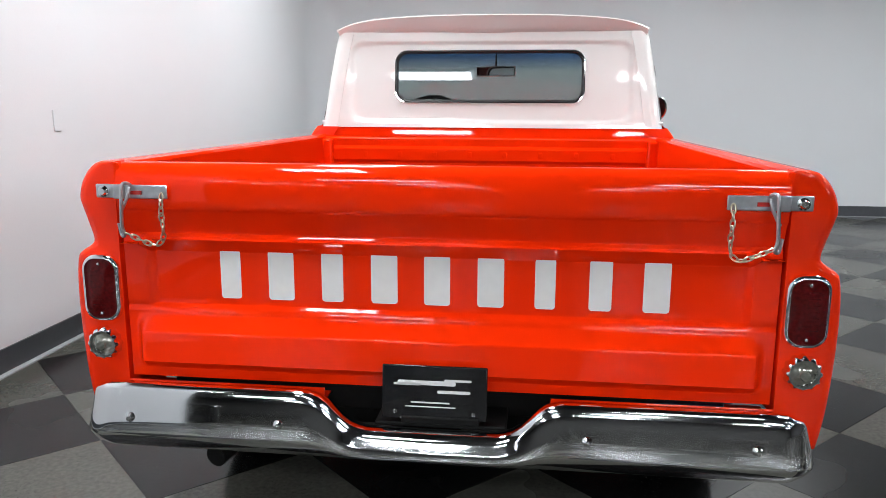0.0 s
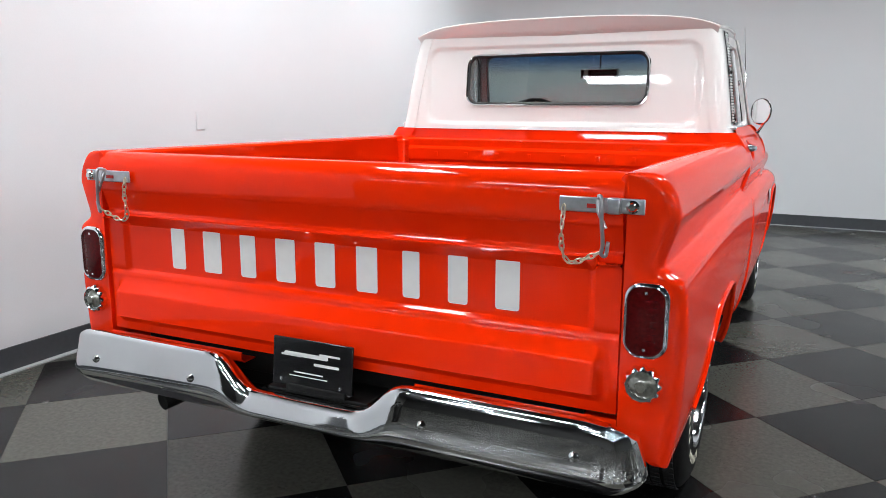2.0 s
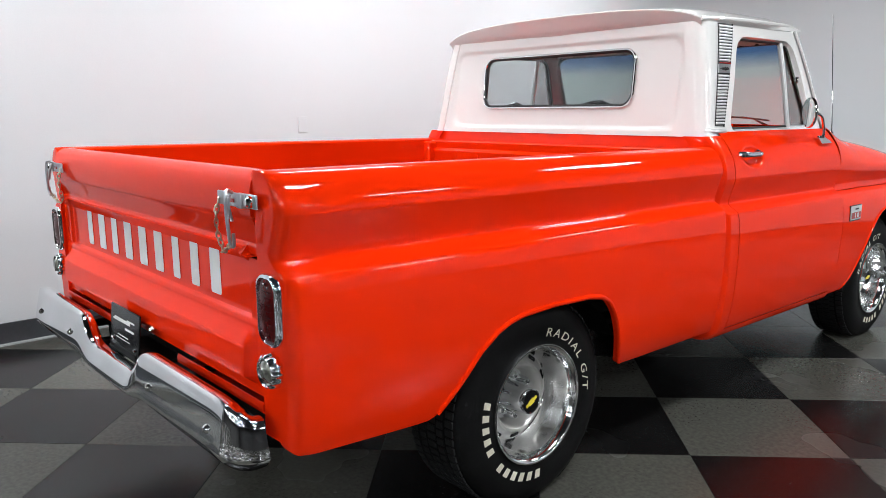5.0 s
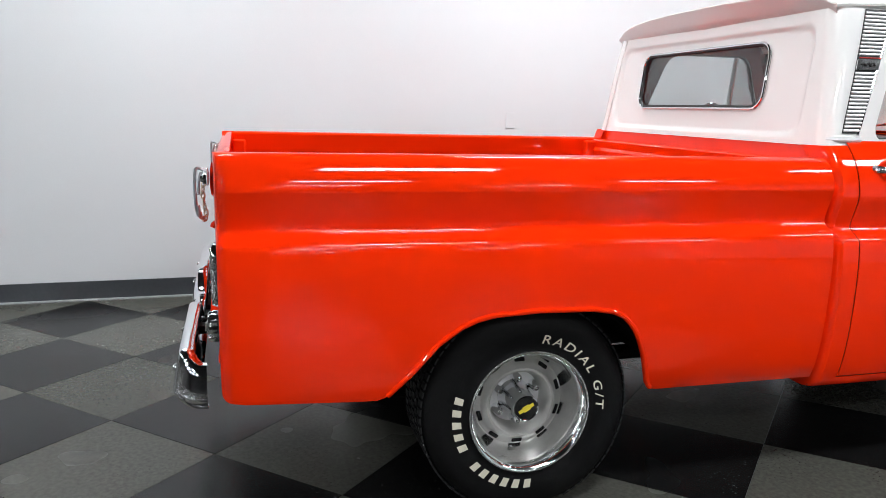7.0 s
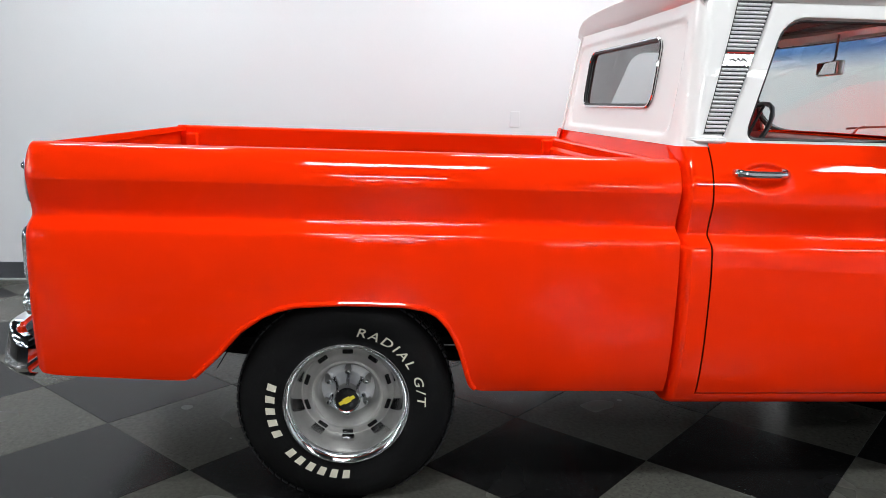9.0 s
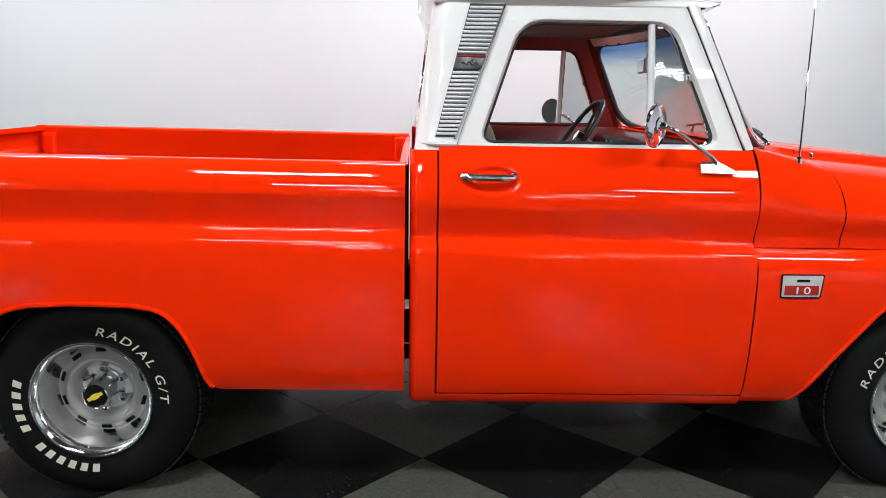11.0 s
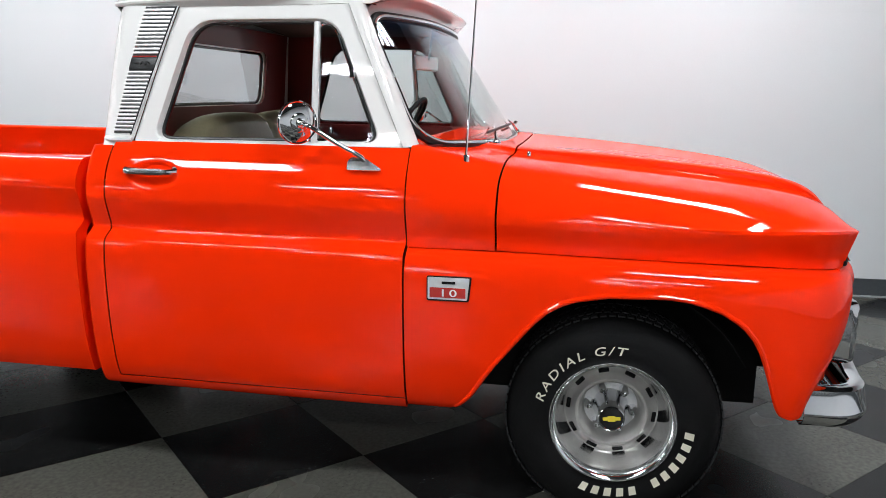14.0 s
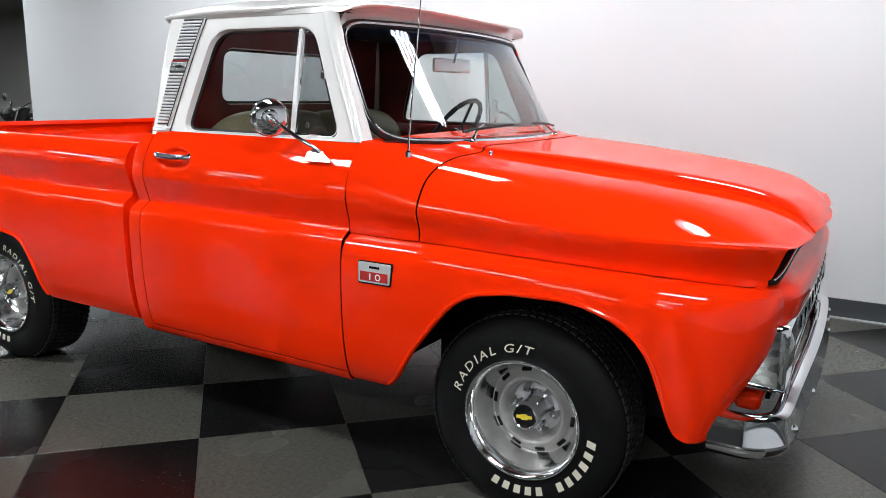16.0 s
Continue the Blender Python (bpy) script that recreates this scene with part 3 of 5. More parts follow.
# ---- bumpers ----
def bumper(path, section, top, name, label):
    """A pressed bumper: section points (outward, share of height or metres) swept along a plan path."""
    P = [Vector(p) for p in path]
    rows = []
    for i, p in enumerate(P):
        t = (P[min(i + 1, len(P) - 1)] - P[max(i - 1, 0)]).normalized()
        n = Vector((t.y, -t.x))
        zt, zb = top(p.x)
        rows.append([(p.x + n.x * o, p.y + n.y * o, zb + (zt - zb) * h) for o, h in section])
    return part(name, grid(rows), CHROME, truck, label, angle=40, solid=0.004)


def bolt(x, y, z, parent, d):
    part("bumper_bolt", lathe([(0, -0.012 * d), (0.006, -0.011 * d), (0.011, -0.006 * d), (0.0135, 0.0)], 20, (x, y, z), "y"), CHROME, parent, "domed chrome bumper bolt")


def corner_path(hw, y_end, y_face, r, d, bow=0.0):
    """From the left end to the right end, seen from above; d = -1 for the rear."""
    right = [(hw, y_end), (hw, y_face - d * r * 0.98 - d * 0.001)]
    right += [(hw - r + r * math.cos(radians(a)), y_face - d * r + d * r * math.sin(radians(a))) for a in range(6, 90, 7)]
    right += [(x, y_face + d * bow * (1 - (x / (hw - r)) ** 2)) for x in np.linspace(hw - r, 0, 42)]
    left = [(-x, y) for x, y in right[:-1]]
    return left + right[::-1]


REAR_DIP = table([(0, 0.528), (0.170, 0.530), (0.20, 0.538), (0.225, 0.556), (0.27, 0.600), (0.295, 0.616), (0.33, 0.622), (0.80, 0.622), (0.865, 0.616), (0.905, 0.602), (0.926, 0.580)])
rear_bumper = bumper(corner_path(0.925, -0.988, -1.076, 0.080, -1), [(-0.055, 0.90), (-0.050, 0.97), (-0.035, 1.0), (-0.022, 1.0), (-0.013, 0.98), (-0.009, 0.94), (-0.002, 0.74), (0.006, 0.53), (0.013, 0.33),
                     (0.012, 0.27), (0.002, 0.17), (-0.018, 0.05), (-0.032, 0.0), (-0.06, 0.0)],
                     lambda x: (REAR_DIP(abs(x)), 0.440), "rear_bumper", "chrome rear bumper with a dipped middle")
for x in (-0.784, -0.387, 0.387, 0.784):
    bolt(x, -1.080, 0.537, rear_bumper, 1)
# number plate bracket and dealer plate
plate = part("dealer_plate", box((0.004, -1.010, 0.616), (0.270, 0.006, 0.140), Matrix.Rotation(radians(-6), 4, "X")), GLOSSBLACK, truck, "glossy black dealer plate with pale illegible bars", bevel=0.003)


def on_plate(u, v):
    return (0.004 + u, -1.0143 + 0.105 * v, 0.616 + 0.994 * v)


for u, v, w, h in ((-0.07, 0.022, 0.07, 0.006), (-0.02, 0.026, 0.15, 0.012), (0.06, 0.034, 0.07, 0.006), (0.05, 0.004, 0.085, 0.008), (-0.01, -0.025, 0.10, 0.004), (-0.01, -0.036, 0.13, 0.003)):
    part("plate_bar", fan(rrect(u, v, w / 2, h / 2, h * 0.45, 3), on_plate, 2), DECAL, plate, "plain pale bar")
for u in (-0.10, 0.10):
    part("plate_screw", lathe([(0, -0.008), (0.005, -0.006), (0.006, 0)], 12, (0.004 + u, -1.017, 0.566), "y"), CHROME, plate)
# added bar that keeps the gap around the plate black and blocks light
part("rear_crossmember", box((0, -0.845, 0.545), (1.50, 0.05, 0.17)), BLACK, truck, "black frame bar added to block light behind the bumper", bevel=0.006)
part("plate_bracket", box((0.02, -1.00, 0.545), (0.20, 0.05, 0.020)), BLACK, truck, "black hinged plate bracket", bevel=0.004)
part("hitch_bar", box((0.02, -0.95, 0.53), (0.34, 0.14, 0.012)), BLACK, truck, "black steel plate behind the bumper", bevel=0.004)
for x in (-0.42, 0.42):
    part("bumper_bracket", box((x, -0.96, 0.55), (0.05, 0.20, 0.03)), BLACK, truck, bevel=0.004)

FRONT_TOP = table([(0, 0.545), (0.45, 0.545), (0.62, 0.53), (0.75, 0.505), (0.95, 0.500)])
front_bumper = bumper(corner_path(0.915, 3.508, 3.716, 0.13, 1, 0.030)[::-1], [(-0.05, 0.93), (-0.045, 0.985), (-0.03, 1.0), (-0.012, 0.985), (0.0, 0.93), (0.006, 0.62), (0.014, 0.42), (0.016, 0.36),
                      (0.006, 0.20), (-0.012, 0.06), (-0.03, 0.0), (-0.06, 0.0)],
                      lambda x: (FRONT_TOP(abs(x)), 0.362), "front_bumper", "chrome wrap-around front bumper")
for x in (-0.756, -0.40, 0.40, 0.756):
    bolt(x, 3.724 + 0.029 * (1 - (x / 0.785) ** 2), 0.436, front_bumper, -1)

# ---- cab ----
ys_door = sorted(set(np.round(np.concatenate([np.linspace(2.231, 1.177, 40), np.linspace(1.235, 1.465, 36)]), 4)), reverse=True)


def handle_scoop(x, y, z):
    """The oval finger scoop pressed into the door behind its handle."""
    r = math.hypot((y - 1.352) / 0.098, (z - 1.116) / 0.050)
    return (x - 0.020 * (1 - smooth(0.55, 1.0, r)), y, z)


def door_edge_low(y):
    return 0.394 - 0.008 * (y - 1.17)


def belt(y):
    return 1.224 - 0.006 * (y - 1.2)


# greenhouse surface: half width at height z
def cab_x(z):
    return float(np.interp(z, (1.20, 1.224, 1.30, 1.45, 1.60, 1.70), (0.876, 0.866, 0.854, 0.832, 0.805, 0.782)))


def rear_y(z):
    return float(np.interp(z, (1.0, 1.207, 1.64, 1.72), (1.095, 1.100, 1.152, 1.165)))


WINDOW = soften([(1.318, 1.234), (2.118, 1.234), (1.955, 1.628), (1.452, 1.628)], [0.05, 0.05, 0.07, 0.08], 6)


def reveal(y, z):
    """How far the window frame rolls inward towards its opening."""
    p, near = Vector((y, z)), 1.0
    for i in range(len(WINDOW)):
        a, b = Vector(WINDOW[i - 1]), Vector(WINDOW[i])
        e = b - a
        k = min(1.0, max(0.0, (p - a).dot(e) / max(e.length_squared, 1e-9)))
        near = min(near, (a + e * k - p).length)
    return 0.026 * (1 - smooth(0.0, 0.012, near))


FRAME = [(1.236, 1.224), (2.203, 1.219), (2.000, 1.690), (1.398, 1.690)]


def cab_side(s):
    rows = side_panel(dense(CAB_PROFILE, 2), ys_door, door_edge_low, belt, cab_shift, plan=handle_scoop, flange=0.03)
    door = part("cab_door", grid(flip(rows, s)), RED, truck, "orange-red cab door with a white window frame", solid=0.003)
    part("window_frame", ring_panel(WINDOW, FRAME, lambda y, z: (s * (cab_x(z) - 0.004 - reveal(y, z)), y, z), 18), WHITE, door, "white upper door frame", solid=0.008)
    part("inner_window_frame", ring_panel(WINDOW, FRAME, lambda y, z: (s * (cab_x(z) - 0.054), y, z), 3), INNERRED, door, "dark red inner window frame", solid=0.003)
    w = [(s * (cab_x(z) - 0.032), y, z) for y, z in WINDOW]
    part("window_seal", tube(w, 0.007, 8, True), TRIMBLACK, door, "black rubber window seal")
    div = [(s * (cab_x(z) - 0.026), 1.890 + 0.002 * (z - 1.2), z) for z in np.linspace(1.226, 1.628, 6)]
    part("vent_divider", tube(div, 0.0125, 10), SATIN, door, "chrome vent window divider")
    vent = soften([(1.90, 1.236), (2.108, 1.236), (1.952, 1.622), (1.90, 1.622)], [0.01, 0.05, 0.05, 0.01], 5)
    g = part("vent_glass", fan(vent, lambda y, z: (s * (cab_x(z) - 0.032), y, z), 4), GLASS, door, "dark reflective vent window glass", solid=0.004)
    g.visible_shadow = False
    vf = [(s * (cab_x(z) - 0.027), y, z) for y, z in vent]
    part("vent_frame", tube(vf, 0.0055, 6, True), CHROME, door, "thin chrome vent window frame")
    part("vent_catch", box((s * (cab_x(1.45) - 0.020), 2.02, 1.458), (0.015, 0.02, 0.03)), CHROME, door, bevel=0.004)
    part("vent_latch", lathe([(0, 0.02), (0.006, 0.018), (0.008, 0.0)], 12, (s * 0.82, 1.945, 1.262), "z"), CHROME, door)
    # inner door card with its sill
    card = [[(s * 0.845, y, 1.224), (s * 0.80, y, 1.215), (s * 0.785, y, 1.18), (s * 0.785, y, 0.45)] for y in (2.20, 1.8, 1.20)]
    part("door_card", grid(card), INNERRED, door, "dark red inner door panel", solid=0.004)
    # push-button handle
    z, x = 1.128, s * 0.938
    bar = dense([(x, 1.250, z + 0.002), (x + s * 0.022, 1.262, z + 0.003), (x + s * 0.026, 1.30, z + 0.001), (x + s * 0.025, 1.36, z), (x + s * 0.020, 1.405, z), (x, 1.428, z)], 4)
    h = part("door_handle", tube(bar, [0.0145] * 5 + [0.0125] * 10 + [0.0105] * (len(bar) - 15), 10), ALLOY, door, "chrome push-button door handle")
    for y in (1.254, 1.422):
        part("handle_foot", lathe([(0.020, -0.006), (0.017, 0.004), (0.012, 0.012)], 16, (x - s * 0.004, y, z), "x"), CHROME, door)
    # cab corner behind the door, rounded towards the bed
    rows = side_panel(CAB_PROFILE, [1.171, 1.150, 1.125, 1.108], lambda y: 0.345, lambda y: 1.209, cab_shift, flange=0.03)
    last = rows[-1]
    for dx, y in ((0.006, 1.100), (0.018, 1.093), (0.038, 1.088), (0.12, 1.085)):
        rows.append([(p[0] - dx, y, p[2]) for p in last])
    part("cab_corner", grid(flip(rows, s)), RED, truck, solid=0.003)
    # rocker under the door
    rows = side_panel(CAB_PROFILE, np.linspace(2.231, 1.171, 8), lambda y: 0.342, lambda y: 0.387 - 0.008 * (y - 1.17), cab_shift, flange=0.04)
    part("rocker_panel", grid(flip(rows, s)), RED, truck, solid=0.003)
    part("door_opening", box((s * 0.905, 1.66, 0.72), (0.02, 1.14, 0.74)), INNERRED, truck)

    # white rear pillar, wrapping from the rear panel round the corner to the door frame
    rows = []
    for z in np.linspace(1.207, 1.685, 14):
        yr, xs, r = rear_y(z), cab_x(z), 0.055
        row = [(xs - r - 0.03, yr, z), (xs - r, yr, z)]
        row += [(xs - r + r * math.sin(radians(a)), yr + r - r * math.cos(radians(a)), z) for a in range(12, 91, 13)]
        front = 1.236 + (z - 1.224) * (1.398 - 1.236) / 0.466 - 0.0015
        row += [(xs, yr + r + (front - yr - r) * k, z) for k in (0.3, 0.65, 1.0)]
        rows.append(row)
    part("rear_pillar", grid(flip([list(c) for c in zip(*rows)], -s)), WHITE, truck, "white cab rear pillar", solid=0.004)

    # ribbed bright trim on the pillar
    def trim_point(f, z):
        y0 = 1.160 + (z - 1.235) * (1.275 - 1.160) / 0.445
        y1 = 1.226 + (z - 1.235) * (1.390 - 1.226) / 0.445
        return (s * (cab_x(z) + 0.0085), y0 + (y1 - y0) * f, z)
    t = part("pillar_trim", grid([[trim_point(f, z) for f in (0, 0.5, 1)] for z in np.linspace(1.252, 1.684, 10)]), TRIMGREY, truck, "ribbed bright pillar trim panel", solid=0.003)
    zs = [z for z in np.arange(1.262, 1.682, 0.0132) if not 1.466 < z < 1.516]
    for z in zs:
        bm = tube([trim_point(f, z) for f in (0.02, 0.5, 0.98)], 0.0050, 8)
        part("rib", bm, SATIN, t)
    bm = grid([[(p[0] + s * 0.004, p[1], p[2]) for p in (trim_point(0.0, z), trim_point(0.5, z), trim_point(1.0, z))] for z in (1.472, 1.48, 1.502, 1.510)])
    part("script_block", bm, ALLOY, t, "bright block with a dark illegible script", solid=0.004)
    bm = tube([(q[0] + s * 0.007, q[1], q[2] + 0.006 * math.sin(9 * k)) for k, q in ((k, trim_point(0.2 + 0.1 * k, 1.491)) for k in range(7))], 0.0022, 6)
    part("script_bar", bm, TRIMGREY, t)
    part("red_line", tube([(q[0] + s * 0.006, q[1], q[2]) for q in (trim_point(f, 1.514) for f in (0.04, 0.5, 0.96))], 0.0026, 6), REDBADGE, t, "thin red line over the script")
    part("trim_edge", tube([trim_point(1.0, z) for z in np.linspace(1.245, 1.684, 8)], 0.004, 6), CHROME, t)
    part("trim_foot", tube([(s * 0.845, 1.120, 1.232), (s * 0.872, 1.150, 1.230), (s * 0.878, 1.19, 1.229), (s * 0.876, 1.236, 1.230)], 0.010, 8), SATIN, t, "chrome moulding at the foot of the trim")

    # A pillar
    rows = []
    for z in np.linspace(1.218, 1.69, 10):
        f = (z - 1.219) / 0.471
        y0, x0 = 2.207 - 0.203 * f, cab_x(z)
        y1, x1 = 2.243 - 0.200 * f, x0 - 0.046 + 0.020 * f
        row = [(x0 - 0.001, y0, z)] + [(x0 + (x1 - x0) * (1 - math.cos(radians(a))), y0 + (y1 - y0) * math.sin(radians(a)), z) for a in range(15, 91, 15)]
        rows.append(row)
    part("front_pillar", grid(flip([list(c) for c in zip(*rows)], -s)), WHITE, truck, "white windscreen pillar", solid=0.01)

    # round mirror on a bent arm
    mx, my, mz = s * 0.948, 1.872, 1.300
    arm = dense([(s * 0.924, 2.088, 1.163), (s * 0.932, 2.082, 1.190), (s * 0.958, 2.015, 1.232), (s * 0.978, 1.935, 1.284), (s * 0.964, 1.891, 1.300)], 5)
    ft = part("side_mirror", lathe([(0.067, -0.006), (0.070, -0.004), (0.0715, 0.0), (0.071, 0.005), (0.068, 0.008), (0.065, 0.006), (0.0635, 0.005), (0.055, 0.009), (0.043, 0.0125), (0.032, 0.0145), (0.031, 0.018), (0.028, 0.020), (0.016, 0.021), (0.013, 0.024), (0.011, 0.034), (0.007, 0.038), (0, 0.038)], 64), CHROME, truck, "round chrome door mirror on a bent arm")
    part("mirror_glass", lathe([(0, -0.0050), (0.067, -0.0050)], 40), MIRROR, ft, "mirror glass")
    ft.matrix_basis = Matrix.Translation((mx, my, mz)) @ Vector((s * 0.66, 0.75, -0.02)).to_track_quat("X", "Z").to_matrix().to_4x4()
    inv = ft.matrix_basis.inverted()
    a = part("mirror_arm", tube([inv @ Vector(p) for p in arm], 0.0075, 12), CHROME, ft)
    base = soften([(-0.060, 0.0), (0.056, 0.0), (0.052, 0.007), (0.0, 0.036), (-0.048, 0.040), (-0.060, 0.028)], 0.006, 4)
    part("mirror_foot", fan(base, lambda u, v: inv @ Vector((s * (0.934 - 0.62 * v + 0.008), 2.095 + u, 1.146 + v)), 2), ALLOY, ft, solid=-0.008)

    # badge on the fender
    bx = s * 0.9985
    bm = fan(rrect(2.383, 0.784, 0.066, 0.036, 0.004, 3), lambda y, z: (bx + s * 0.008, y + 0.10 * (z - 0.786) * smooth(2.36, 2.45, y), z), 2)
    badge = part("fender_badge", bm, SATIN, truck, "small chrome and red enamel fender badge", solid=-0.012 if s < 0 else 0.012)
    part("badge_rim", fan(rrect(2.384, 0.783, 0.071, 0.041, 0.006, 3), lambda y, z: (bx + s * 0.005, y + 0.10 * (z - 0.784) * smooth(2.36, 2.45, y), z), 2), GLOSSBLACK, badge, "dark badge surround", solid=-0.006 if s < 0 else 0.006)
    part("badge_field", fan(rrect(2.382, 0.771, 0.058, 0.0165, 0.002, 2), lambda y, z: (bx + s * 0.0100, y, z), 2), REDBADGE, badge, "red enamel field")
    part("badge_emblem", fan(rrect(2.385, 0.804, 0.022, 0.004, 0.002, 2), lambda y, z: (bx + s * 0.0100, y, z), 2), GLOSSBLACK, badge)
    vs, fs = lettering("10", 0.034, 0.01, 1.25)
    wid = max(v[0] for v in vs)
    for lv, lf in islands(vs, fs):
        part("badge_digit", sheet(lv, lf, lambda a_, b_, c_: (bx + s * 0.0112, 2.383 + s * (a_ - wid / 2) * 1.55, 0.759 + b_)), DECAL, badge, "raised pale digit")


for s in (1, -1):
    cab_side(s)


# white rear panel with the window
def rear_surface(x, z):
    y = rear_y(z)
    u, v = max(0.0, abs(x) - 0.645), max(0.0, z - 1.565, 1.305 - z)
    d = 0.010 * (1 - smooth(0.055, 0.078, math.hypot(u, v)))
    return (x, y + d, z)


REAR_WIN = rrect(0, 1.463, 0.478, 0.127, 0.06, 7)
wall_outline = [(-0.79, 1.207), (0.79, 1.207), (0.735, 1.69), (-0.735, 1.69)]
part("cab_rear_panel", ring_panel(REAR_WIN, wall_outline, rear_surface, 26, 110), WHITE, truck, "white cab rear panel with a pressed outline", solid=0.012)
rw = [rear_surface(x, z) for x, z in REAR_WIN]
rwin = part("rear_window", fan(REAR_WIN, lambda x, z: (x, rear_y(z) + 0.014, z), 4), GLASS, truck, "wide rear window glass in a chrome and rubber surround", solid=0.004)
rwin.visible_shadow = False
part("seal", tube([(p[0] * 0.990, p[1] - 0.001, 1.463 + (p[2] - 1.463) * 0.965) for p in rw], 0.0075, 8, True), TRIMBLACK, rwin, "black rubber seal")
part("bright_strip", tube([(p[0] * 1.004, p[1] - 0.008, 1.463 + (p[2] - 1.463) * 1.015) for p in rw], 0.0052, 6, True), CHROME, rwin, "thin chrome strip")
lowrear = [[(x, y, z) for y, z in ((1.085, 0.40), (1.085, 1.07), (1.090, 1.10), (1.104, 1.19), (1.108, 1.210))] for x in np.linspace(-0.905, 0.905, 7)]
lowrear = [[(p[0] * (1 - 0.065 * smooth(1.05, 1.21, p[2])), p[1], p[2]) for p in r] for r in lowrear]
part("cab_back", grid(lowrear[::-1]), RED, truck, "orange-red lower back of the cab", solid=0.004)


# roof with overhanging brims
def roof_edge(x):
    a = min(1.0, abs(x) / 0.795)
    return 1.108 + 0.050 * a ** 4, 2.242 - 0.135 * a ** 2.8


def roof_z(x, y):
    a = min(1.0, abs(x) / 0.795)
    return 1.793 - 0.040 * a ** 2.5 - 0.038 * a ** 9 - 0.028 * abs((y - 1.66) / 0.56) ** 3 * (1.0 if y < 1.66 else 1.5) - 0.024 * (1 - a * a) * smooth(1.85, 2.24, y)


rows = []
for u in np.linspace(-1, 1, 41):
    row = []
    for v in np.linspace(0, 1, 31):
        x = u * (0.797 - 0.035 * smooth(0.55, 1.0, v) - 0.012 * (1 - smooth(0.0, 0.2, v)))
        y0, y1 = roof_edge(x)
        y = y0 + (y1 - y0) * v
        row.append((x, y, roof_z(x, y)))
    e0, e1 = row[0], row[-1]
    a = abs(u)
    back = [(e0[0] * k, e0[1] + dy, e0[2] - dz) for k, dy, dz in ((0.985, 0.056, 0.090 - 0.02 * a), (0.985, 0.040, 0.080 - 0.02 * a), (0.988, 0.026, 0.062 - 0.015 * a), (0.992, 0.016, 0.036), (1.0, 0.003, 0.013), (1.0, -0.002, 0.005))]
    front = [(e1[0] * k, e1[1] - dy, e1[2] - dz) for k, dy, dz in ((1.0, -0.002, 0.004), (1.0, 0.002, 0.010), (0.995, 0.012, 0.013), (0.985, 0.050, 0.020), (0.98, 0.064, 0.032), (0.98, 0.068, 0.060), (0.98, 0.066, 0.075))]
    rows.append(back + row + front)
roof = part("cab_roof", grid(rows[::-1]), WHITE, truck, "white cab roof with overhanging brims", angle=50)
for s in (1, -1):
    rail = []
    for v in np.linspace(0.0, 1.0, 21):
        x = 0.797 - 0.035 * smooth(0.55, 1.0, v) - 0.012 * (1 - smooth(0.0, 0.2, v))
        y0, y1 = roof_edge(x)
        y = y0 + (y1 - y0) * v
        rail.append((s * (x - 0.002), y, roof_z(x, y) - 0.006))
    part("drip_rail", tube(rail, [0.009 - 0.004 * smooth(0.8, 1.0, k) for k in np.linspace(0, 1, 21)], 8), WHITE, roof)
    lo = [[(s * (cab_x(1.69) - 0.004 - 0.012 * smooth(1.98, 2.10, p[1])), min(p[1], 2.075), 1.686), (p[0], p[1], p[2])] for p in rail]
    part("roof_gutter", grid(lo), WHITE, roof, solid=0.004)

# headliner and inner back wall
part("headliner", grid([[(x, y, 1.685 + 0.03 * (1 - (x / 0.74) ** 2)) for y in (1.20, 1.5, 1.8, 2.08)] for x in np.linspace(-0.74, 0.74, 7)]), LINER, truck, "dark brown headliner", solid=0.005)
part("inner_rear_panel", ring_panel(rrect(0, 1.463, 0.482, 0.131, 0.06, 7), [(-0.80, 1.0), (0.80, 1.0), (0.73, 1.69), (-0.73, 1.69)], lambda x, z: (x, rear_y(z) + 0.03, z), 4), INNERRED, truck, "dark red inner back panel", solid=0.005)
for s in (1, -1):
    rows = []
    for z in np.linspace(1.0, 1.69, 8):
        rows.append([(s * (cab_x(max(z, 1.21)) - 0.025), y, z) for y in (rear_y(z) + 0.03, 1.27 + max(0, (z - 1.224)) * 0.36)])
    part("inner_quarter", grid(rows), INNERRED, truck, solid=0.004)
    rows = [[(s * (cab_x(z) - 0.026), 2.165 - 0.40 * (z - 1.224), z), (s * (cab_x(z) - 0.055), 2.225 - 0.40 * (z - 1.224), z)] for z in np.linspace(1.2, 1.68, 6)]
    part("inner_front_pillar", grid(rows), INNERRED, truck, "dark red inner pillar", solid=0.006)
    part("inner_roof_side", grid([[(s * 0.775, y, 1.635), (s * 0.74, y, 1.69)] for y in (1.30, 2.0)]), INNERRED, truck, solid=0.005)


# windscreen, curved in plan
def screen(u, f):
    """u from -1 to 1 across, f from 0 at the cowl to 1 at the roof."""
    x = u * (0.803 - 0.046 * f)
    a = abs(u)
    y = (2.482 - 0.239 * a ** 2.8) + f * ((2.192 - 0.142 * a ** 2.8) - (2.482 - 0.239 * a ** 2.8))
    z = 1.230 - 0.016 * (1 - a * a) * (1 - f) + f * (1.650 - 1.230) + 0.006 * (1 - a * a) * (2 * f - 1)
    return (x, y, z)


outline = []
for u, f in soften([(-0.8, 0), (0.8, 0), (0.8, 0.5), (-0.8, 0.5)], [0.12, 0.12, 0.10, 0.10], 8):
    outline.append((u / 0.8, f / 0.5))
full = []
